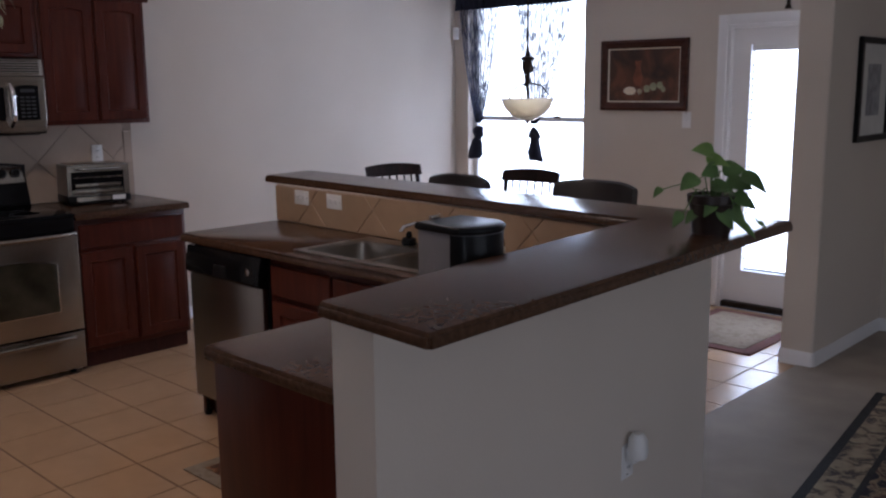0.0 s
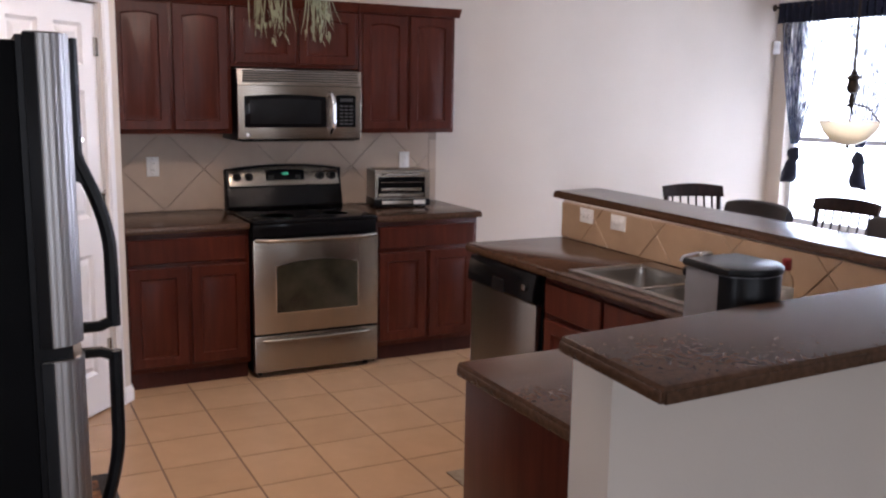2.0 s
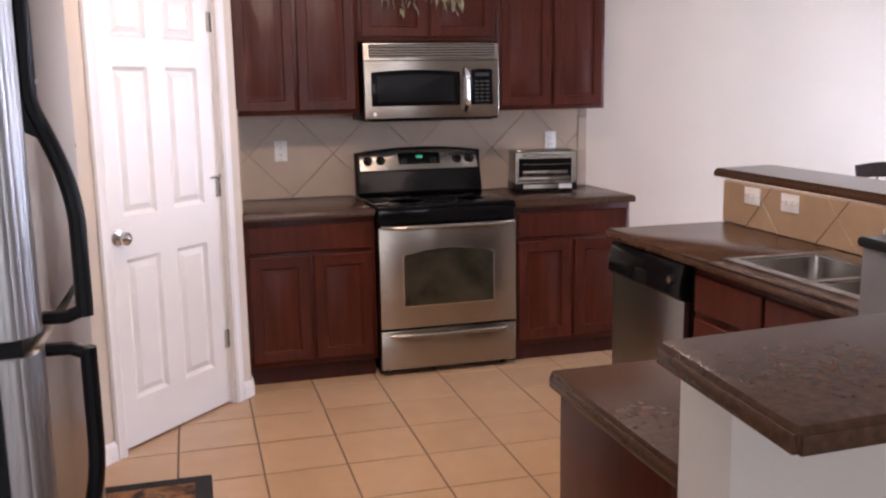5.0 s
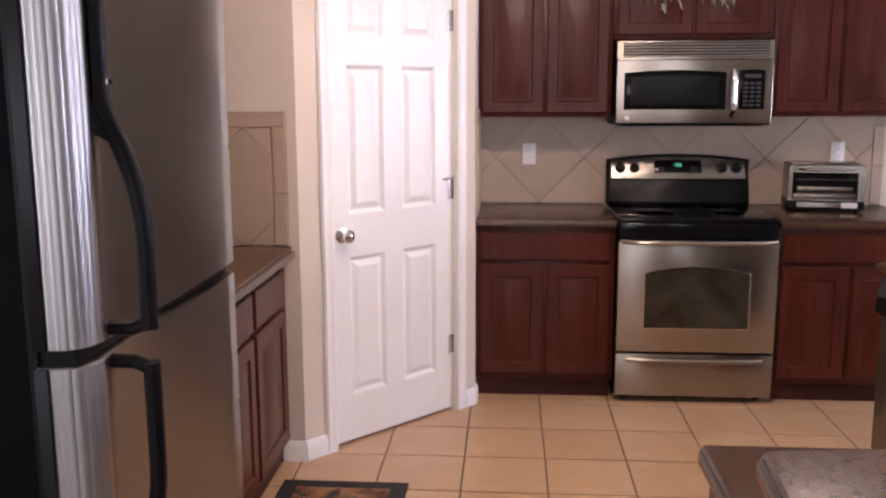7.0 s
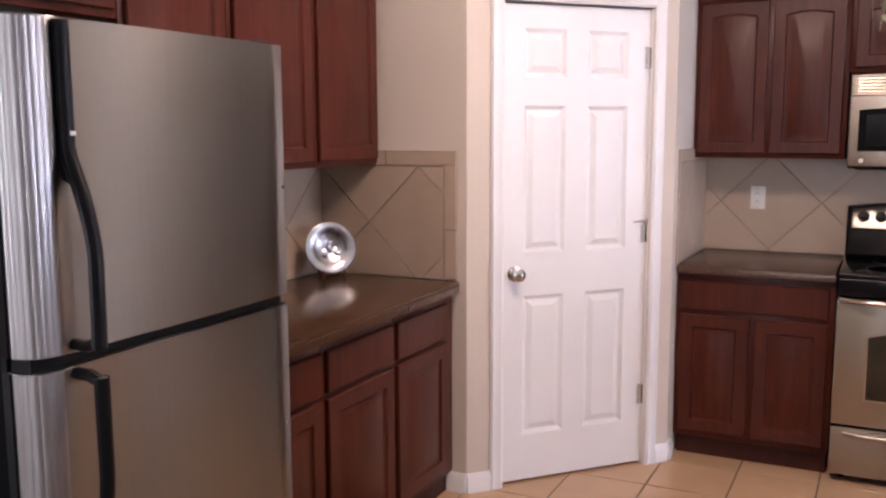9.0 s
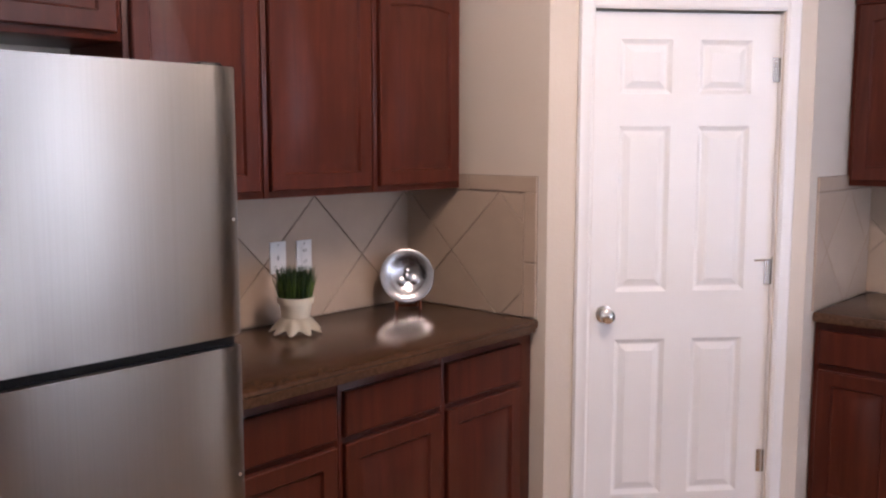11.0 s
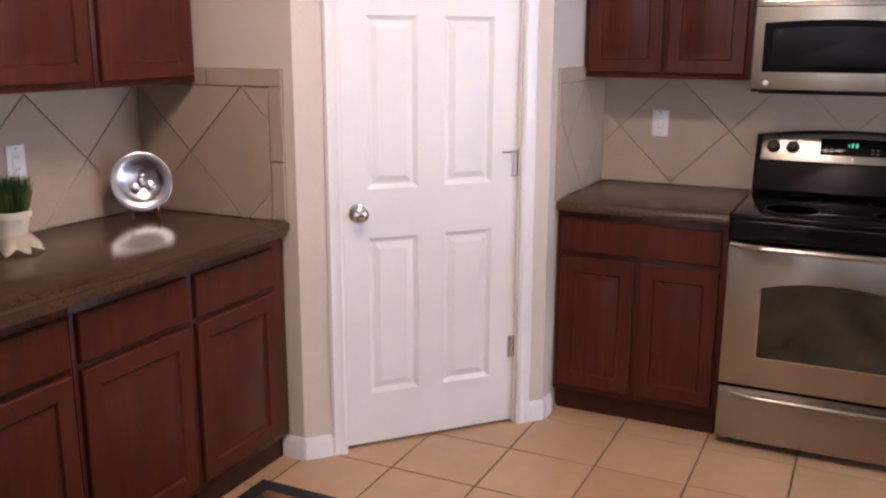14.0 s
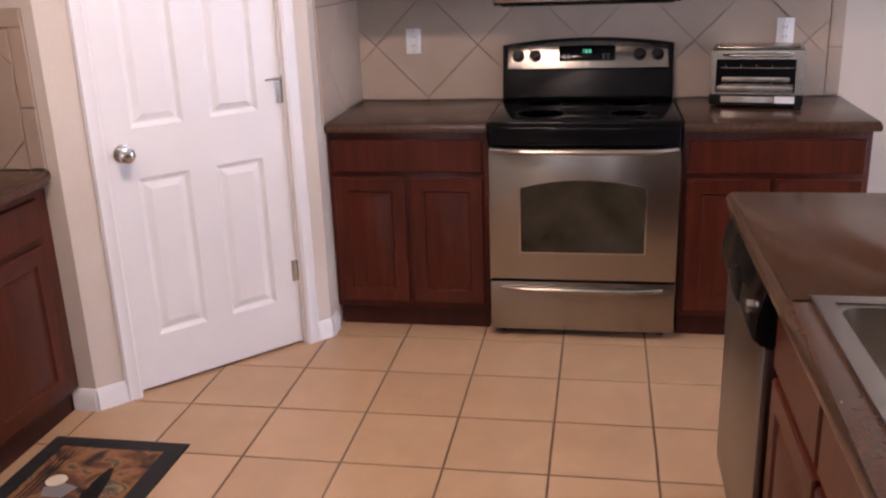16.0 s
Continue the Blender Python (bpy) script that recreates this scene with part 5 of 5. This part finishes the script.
def patio_door():
    x0, z0, x1, z1 = DOOR
    g = thing("door_2", "white glazed patio door with enclosed blinds, closed", "door", pose(0, NORTH + 0.045, 0), kind="structure")
    part("slab", sheet_with_hole((x0 + 0.03, 0.045), (x1 - 0.03, z1 - 0.03), [(x0 + 0.16, 0.275, x1 - 0.16, 1.87)], 0, 0.045), WHITE, g, smooth=False)
    pane = part("pane", block((x0 + 0.16, 0.030, 0.275), (x1 - 0.16, 0.034, 1.87)), PANE, g, smooth=False)
    pane.visible_shadow = False
    fr = part("glazing_frame", sheet_with_hole((x0 + 0.135, 0.25), (x1 - 0.135, 1.895), [(x0 + 0.165, 0.28, x1 - 0.165, 1.865)], -0.012, 0.002), WHITE, g, smooth=False)
    blind = part("raised_blind", block((x0 + 0.166, 0.006, 1.825), (x1 - 0.166, 0.022, 1.865)), SILL, fr, "blind raised under the head")
    for k in range(31):
        part("ladder_tab", block((x0 + 0.166, 0.008, 0.36 + 0.047 * k), (x0 + 0.184, 0.020, 0.372 + 0.047 * k)), SILL, fr, smooth=False)
    part("threshold", block((x0 + 0.03, -0.04, 0.0), (x1 - 0.03, 0.09, 0.042), 0.006), BRONZE, g, "dark metal threshold")
    knob = part("door_knob", lathe([(0.0, 0.0), (0.032, 0.0), (0.012, 0.01), (0.011, 0.03), (0.027, 0.046), (0.016, 0.064), (0.0, 0.066)]), SATIN, g)
    knob.matrix_basis = pose(x1 - 0.10, 0.0, 0.97, 90)
    t = thing("door_trim", "white casing round the patio door", "trim", pose(0, NORTH, 0), kind="structure")
    part("casing", block((x0 - 0.062, -0.018, 0), (x0 + 0.006, -0.001, z1 + 0.066), 0.005), WHITE, t)
    part("head_casing", block((x0 + 0.008, -0.018, z1 - 0.004), (3.50, -0.001, z1 + 0.066), 0.005), WHITE, t)
    part("jamb", block((x0 + 0.001, 0.001, 0), (x0 + 0.03, 0.13, z1 - 0.002)), WHITE, t)
    part("jamb", block((x1 - 0.03, 0.001, 0), (x1 - 0.001, 0.13, z1 - 0.002)), WHITE, t)
    part("head", block((x0 + 0.031, 0.001, z1 - 0.03), (x1 - 0.031, 0.13, z1 - 0.002)), WHITE, t)


patio_door()
cross = thing("wall_cross", "small dark metal cross hung above the patio door", "cross", pose(3.010, NORTH, 2.090))
part("upright", block((-0.012, -0.014, 0), (0.012, -0.001, 0.16), 0.004), BRONZE, cross)
part("arm", block((-0.05, -0.016, 0.085), (0.05, -0.003, 0.108), 0.004), BRONZE, cross)
part("foot_flare", prism([(-0.024, 0.0), (0.024, 0.0), (0.012, 0.03), (-0.012, 0.03)], -0.016, -0.002, "y", 0.003), BRONZE, cross)


def chandelier():
    c = thing("pendant_light", "bronze dining pendant with amber glass bowl, unlit", "lamp", pose(1.70, 3.50, 0))
    part("canopy", lathe([(0, CEIL), (0.065, CEIL), (0.06, CEIL - 0.02), (0.02, CEIL - 0.035), (0, CEIL - 0.035)], 20), BRONZE, c)
    part("rod", sweep([(0, 0, CEIL - 0.03), (0, 0, 1.50)], 0.008, 10), BRONZE, c)
    part("lantern_body", lathe([(0.0, 1.83), (0.012, 1.83), (0.02, 1.80), (0.045, 1.79), (0.05, 1.775), (0.03, 1.765), (0.04, 1.72), (0.032, 1.69), (0.014, 1.68), (0.02, 1.64), (0.014, 1.60), (0.0, 1.59)], 18), BRONZE, c)
    bowl = part("bowl", lathe([(0.0, 1.365), (0.05, 1.370), (0.110, 1.400), (0.155, 1.450), (0.182, 1.512), (0.177, 1.516), (0.148, 1.457), (0.104, 1.410), (0.0, 1.380)], 36), ALABASTER, c, "amber alabaster glass bowl")
    part("finial", lathe([(0.0, 1.340), (0.008, 1.345), (0.014, 1.360), (0.006, 1.375), (0, 1.375)], 12), BRONZE, bowl)
    for k in range(3):
        a = 2 * PI * k / 3 + 0.4
        part("arm", sweep([(0.012 * math.cos(a), 0.012 * math.sin(a), 1.62), (0.10 * math.cos(a), 0.10 * math.sin(a), 1.60), (0.174 * math.cos(a), 0.174 * math.sin(a), 1.514)], 0.006, 8), BRONZE, c)


chandelier()


def dining_chair():
    c = thing("dining_chair", "dark wooden dining chair with slatted back", "chair", pose(0.914, 3.137, 0, 0, 0, -108), "dining chairs")
    part("seat", prism([(-0.21, -0.22), (0.21, -0.22), (0.23, 0.20), (-0.23, 0.20)], 0.44, 0.47, "z", 0.012), DARKWOOD, c)
    for x in (-0.19, 0.19):
        part("front_leg", sweep([(x, 0.17, 0.0), (x, 0.17, 0.44)], [0.017, 0.022], 4), DARKWOOD, c)
        part("back_leg", sweep([(x, -0.25, 0.0), (x, -0.21, 0.30), (x, -0.20, 0.46), (x * 1.03, -0.24, 0.75), (x * 1.06, -0.285, 0.985)], 0.02, 4), DARKWOOD, c)
    crest = bmesh.new()
    loops = []
    for k in range(11):
        s = k / 10
        x = -0.225 + 0.45 * s
        bow = 0.028 * (1 - (2 * s - 1) ** 2)
        loops.append([(x, -0.276 - bow, 0.945), (x, -0.300 - bow, 1.015 + 0.018 * (1 - (2 * s - 1) ** 2)), (x, -0.275 - bow, 1.019 + 0.018 * (1 - (2 * s - 1) ** 2)), (x, -0.250 - bow, 0.945)])
    rings = [[crest.verts.new(p) for p in l] for l in loops]
    for a, b in zip(rings, rings[1:]):
        for k in range(4):
            crest.faces.new((a[k], a[(k + 1) % 4], b[(k + 1) % 4], b[k]))
    crest.faces.new(rings[0][::-1])
    crest.faces.new(rings[-1])
    part("crest_rail", crest, DARKWOOD, c)
    part("lower_rail", sweep([(-0.19, -0.205, 0.56), (0, -0.225, 0.56), (0.19, -0.205, 0.56)], 0.018, 4), DARKWOOD, c)
    for x, w in ((-0.15, 0.014), (-0.09, 0.014), (-0.03, 0.014), (0.03, 0.014), (0.09, 0.014), (0.15, 0.014)):
        part("back_slat", sweep([(x, -0.222, 0.55), (x, -0.25, 0.75), (x, -0.290, 0.955)], w, 6, 0.3), DARKWOOD, c)
    part("apron", block((-0.19, -0.19, 0.385), (0.19, 0.17, 0.44), 0.004), DARKWOOD, c)
    return c


first = dining_chair()
for x, y, rz in ((1.77, 3.22, 187),):
    copy_thing(first, pose(x, y, 0, 0, 0, rz))


def bar_stool():
    c = thing("bar_stool", "dark bar stool with solid padded curved back", "stool", pose(2.19, 2.02, 0, 0, 0, 173), "bar stools")
    part("seat", block((-0.21, -0.20, 0.66), (0.21, 0.20, 0.735), 0.025, 3), HIDE, c, "dark padded seat")
    for x in (-0.18, 0.18):
        part("front_leg", sweep([(x * 1.08, 0.19, 0.0), (x, 0.17, 0.66)], [0.017, 0.021], 4), DARKWOOD, c)
        part("back_leg", sweep([(x * 1.08, -0.23, 0.0), (x, -0.19, 0.66), (x * 1.05, -0.225, 0.95)], 0.020, 4), DARKWOOD, c)
        part("side_rail", sweep([(x * 1.05, 0.185, 0.24), (x * 1.05, -0.215, 0.24)], 0.012, 6), DARKWOOD, c)
    part("foot_rail", sweep([(-0.19, 0.185, 0.30), (0.19, 0.185, 0.30)], 0.013, 6), DARKWOOD, c)
    bm = bmesh.new()
    rings = []
    for k in range(17):
        s = k / 16
        x = -0.238 + 0.476 * s
        bow = 0.065 * (1 - (2 * s - 1) ** 2)
        top = 1.095 + 0.020 * (1 - (2 * s - 1) ** 4)
        y = -0.195 - bow
        rings.append([bm.verts.new(p) for p in ((x, y + 0.022, 0.80), (x, y - 0.018, 0.80), (x, y - 0.050, top - 0.025), (x, y - 0.040, top - 0.006), (x, y - 0.022, top), (x, y - 0.006, top - 0.008), (x, y + 0.002, top - 0.03))])
    for a, b in zip(rings, rings[1:]):
        for k in range(7):
            bm.faces.new((a[k], a[(k + 1) % 7], b[(k + 1) % 7], b[k]))
    bm.faces.new(rings[0][::-1])
    bm.faces.new(rings[-1])
    part("backrest", bm, HIDE, c, "solid dark padded backrest", "curved")
    return c


stool = bar_stool()
copy_thing(stool, pose(2.98, 2.22, 0, 0, 0, 180))

mat2 = thing("door_mat", "tan woven door mat with russet border", "mat", pose(2.65, 3.57, 0))
part("border", prism([(0, 0), (0.69, 0), (0.69, 0.95), (0, 0.95)], 0.0, 0.010, "z", 0.004), MATRED, mat2, "russet border")
part("field", block((0.075, 0.075, 0.0098), (0.615, 0.875, 0.013), 0.001), DOORMAT, mat2, "tan woven field")


# ---- living room ----
pic = thing("framed_print", "pale print in narrow black frame on wall end", "picture", on_wall((3.70, 4.24, 1.558), (0, 1, 0)))
bm = sheet_with_hole((-0.26, -0.30), (0.26, 0.30), [(-0.225, -0.265, 0.225, 0.265)], 0, 0.025)
for v in bm.verts:
    v.co = Vector((v.co.x, v.co.z, v.co.y + 0.001))
part("frame", bm, BLACK, pic, smooth=False)
part("mount", block((-0.224, -0.264, 0.004), (0.224, 0.264, 0.010)), PAPER, pic, smooth=False)
part("print", block((-0.11, -0.15, 0.0095), (0.11, 0.15, 0.0112)), INK, pic, smooth=False)


def oriental_rug():
    r = thing("rug", "dark oriental rug with cream patterned border", "rug", pose(4.368, 1.374, 0.004, 0, 0, 6.9))
    w, h = 1.7, 2.4
    part("binding", prism([(0, -0.4), (w, -0.4), (w, h - 0.4), (0, h - 0.4)], 0.0, 0.010, "z", 0.004), RUBBER, r, "dark bound edge")
    part("border", block((0.045, -0.355, 0.0095), (w - 0.045, h - 0.445, 0.0115), 0.001), RUGEDGE, r, "cream patterned border")
    part("guard_stripe", block((0.19, -0.21, 0.0112), (w - 0.19, h - 0.59, 0.0125), 0.001), RUBBER, r)
    part("field", block((0.215, -0.185, 0.0122), (w - 0.215, h - 0.615, 0.0135), 0.001), RUGPAT, r, "dark patterned field")


oriental_rug()
for y in (-1.05, 0.75):
    g = thing("window_2", "white living room window, bright daylight outside", "window", pose(EAST + 0.075, 0, 0), kind="structure")
    fr = sheet_with_hole((y, 0.65), (y + 1.0, 2.2), [(y + 0.045, 0.70, y + 0.955, 1.40), (y + 0.045, 1.445, y + 0.955, 2.155)], 0, 0.055)
    for v in fr.verts:
        v.co = Vector((v.co.y, v.co.x, v.co.z))
    part("window_frame", fr, SILL, g, smooth=False)
    part("window_sill", block((-0.115, y - 0.03, 0.625), (-0.002, y + 1.03, 0.648), 0.005), WHITE, g)

# assumed window, never in view, framing the added south fill light
g = thing("window_3", "added unseen window in the south wall, for fill light", "window", pose(5.7, -3.40, 0), kind="structure")
part("window_frame", sheet_with_hole((0, 0.65), (1.0, 2.2), [(0.045, 0.70, 0.955, 1.40), (0.045, 1.445, 0.955, 2.155)], 0, 0.055), SILL, g, smooth=False)
part("window_sill", block((-0.03, 0.102, 0.625), (1.03, 0.18, 0.648), 0.005), WHITE, g)

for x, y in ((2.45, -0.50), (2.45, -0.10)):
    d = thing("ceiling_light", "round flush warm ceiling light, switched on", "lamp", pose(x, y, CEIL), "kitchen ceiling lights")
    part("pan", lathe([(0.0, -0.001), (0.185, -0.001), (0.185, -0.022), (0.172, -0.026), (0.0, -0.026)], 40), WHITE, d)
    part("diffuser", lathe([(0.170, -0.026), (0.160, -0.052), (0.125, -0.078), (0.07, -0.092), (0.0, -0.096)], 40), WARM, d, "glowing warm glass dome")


# ---- pieces: floor tiles and wall tiles ----
def clipped(poly, lo, hi):
    """A convex outline cut to a rectangle."""
    for axis, bound, sign in ((0, lo[0], 1), (0, hi[0], -1), (1, lo[1], 1), (1, hi[1], -1)):
        out = []
        for k, p in enumerate(poly):
            q = poly[(k + 1) % len(poly)]
            a, b = sign * (p[axis] - bound), sign * (q[axis] - bound)
            if a >= 0:
                out.append(p)
            if a * b < 0:
                s = a / (a - b)
                out.append((p[0] + (q[0] - p[0]) * s, p[1] + (q[1] - p[1]) * s))
        poly = out
        if len(poly) < 3:
            return []
    return poly


def tile_mesh(poly, depth, material, edge=0.0025):
    """A thin tile with eased edges: base at z = 0, face at z = depth."""
    cx, cy = sum(p[0] for p in poly) / len(poly), sum(p[1] for p in poly) / len(poly)
    size = max(max(abs(p[0] - cx), abs(p[1] - cy)) for p in poly)
    k = 1 - edge / max(size, 0.01)
    bm = bmesh.new()
    ringed(bm, [[(x, y, 0) for x, y in poly], [(x, y, depth - edge * 0.5) for x, y in poly], [(cx + (x - cx) * k, cy + (y - cy) * k, depth) for x, y in poly]])
    return finish(bm, "tile", material, False)


def area(poly):
    return abs(sum(p[0] * q[1] - q[0] * p[1] for p, q in zip(poly, poly[1:] + poly[:1]))) / 2


def lay(host, polys, depth, material, shared=None):
    for poly, centre in polys:
        if len(poly) < 3 or area(poly) < 2e-4:
            continue
        local = [(round(x - centre[0], 4), round(y - centre[1], 4)) for x, y in poly]
        key = tuple(sorted(local))
        me = shared.get(key) if shared is not None else None
        if me is None:
            me = tile_mesh(local, depth, material)
            if shared is not None:
                shared[key] = me
        ob = new("tile", me)
        ob.parent = host
        ob.matrix_basis = pose(centre[0], centre[1], 0)


def floor_tiles():
    host = single("floor", prism([(0, SOUTH), (4.12, SOUTH), (4.12, 1.4), (3.62, 1.4), (3.62, NORTH), (0, NORTH)], -0.12, -0.0035), GROUT, "tan ceramic tile floor with brown grout joints", "floor", kind="structure", smooth=False)
    px, py, g = 0.341, 0.338, 0.0036
    polys = []
    for i in range(-4, 11):
        for j in range(-8, 14):
            x, y = 1.063 + px * i, 0.308 + py * j
            square = [(x + g, y + g), (x + px - g, y + g), (x + px - g, y + py - g), (x + g, y + py - g)]
            for lo, hi in (((0, SOUTH), (3.62, NORTH)), ((3.62, SOUTH), (4.12, 1.4))):
                if x < hi[0] and x + px > lo[0]:
                    polys.append((clipped(square, lo, hi), (x + px / 2, y + py / 2)))
    lay(host, polys, 0.007, FLOORTILE, {})
    for child in host.children:
        child.location.z = -0.007


def diamond_wall(label, m, s0, s1, z0, z1, phase, level, material, half=0.2415, strips=()):
    """Tiles set on the diagonal on a wall: local x along the wall, y up, face to +z."""
    host = single("backsplash", prism([(s0, z0), (s1, z0), (s1, z1), (s0, z1)], 0.0005, 0.0045), WALLGROUT, label, "backsplash", m, kind="structure", smooth=False)
    g = 0.0030
    in0, in1, top = s0, s1, z1
    polys = []
    for kind, width in strips:
        if kind == "right":
            in1 = s1 - width
            cuts = [z0, z0 + 0.21, z0 + 0.53 - width]
            cuts = [c for c in cuts if c < z1 - width - 0.02] + [z1 - width]
            for a, b in zip(cuts, cuts[1:]):
                r = [(in1 + g, a + g), (s1 - g, a + g), (s1 - g, b - g), (in1 + g, b - g)]
                polys.append((r, ((in1 + s1) / 2, (a + b) / 2)))
        if kind == "top":
            top = z1 - width
            n = max(1, round((s1 - s0) / 0.34))
            step = (s1 - s0) / n
            for k in range(n):
                r = [(s0 + k * step + g, top + g), (s0 + (k + 1) * step - g, top + g), (s0 + (k + 1) * step - g, z1 - g), (s0 + k * step + g, z1 - g)]
                polys.append((r, (s0 + (k + 0.5) * step, (top + z1) / 2)))
    h = half - g * 0.9
    for i in range(-12, 13):
        for j in range(-3, 4):
            if (i + j) % 2:
                continue
            c = (phase + half * i, level + half * j)
            poly = clipped([(c[0] - h, c[1]), (c[0], c[1] - h), (c[0] + h, c[1]), (c[0], c[1] + h)], (in0 + 0.001, z0 + 0.001), (in1 - g, top - g))
            if poly:
                polys.append((poly, (sum(p[0] for p in poly) / len(poly), sum(p[1] for p in poly) / len(poly))))
    lay(host, polys, 0.0075, material)
    for child in host.children:
        child.location.z = 0.0042


floor_tiles()
diamond_wall("beige diagonal tile backsplash behind the range", on_wall((0, 0, 0), (0, 1, 0)), -0.685, 1.473, 0.9145, LOW - 0.0005, -0.360, 1.165, WALLTILE, strips=(("right", 0.062),))
diamond_wall("beige diagonal tile backsplash over the south worktop", on_wall((0, SOUTH, 0), (-1, 0, 0)), -2.90, -1.493, 0.9145, LOW - 0.0005, -2.003, 1.13, WALLTILE)
diamond_wall("tan diagonal tile panel with border on stub wall", on_wall((1.488, 0, 0), (0, 1, 0)), SOUTH + 0.012, -1.408, 0.9145, 1.448, -1.825, 1.142 + 0.2415, WALLTILE, strips=(("top", 0.062), ("right", 0.058)))
diamond_wall("beige diagonal tile panel on the short stub wall", on_wall((0, -0.692, 0), (-1, 0, 0)), -0.66, -0.012, 0.9145, 1.44, -0.30, 1.145, WALLTILE, strips=(("top", 0.06),))
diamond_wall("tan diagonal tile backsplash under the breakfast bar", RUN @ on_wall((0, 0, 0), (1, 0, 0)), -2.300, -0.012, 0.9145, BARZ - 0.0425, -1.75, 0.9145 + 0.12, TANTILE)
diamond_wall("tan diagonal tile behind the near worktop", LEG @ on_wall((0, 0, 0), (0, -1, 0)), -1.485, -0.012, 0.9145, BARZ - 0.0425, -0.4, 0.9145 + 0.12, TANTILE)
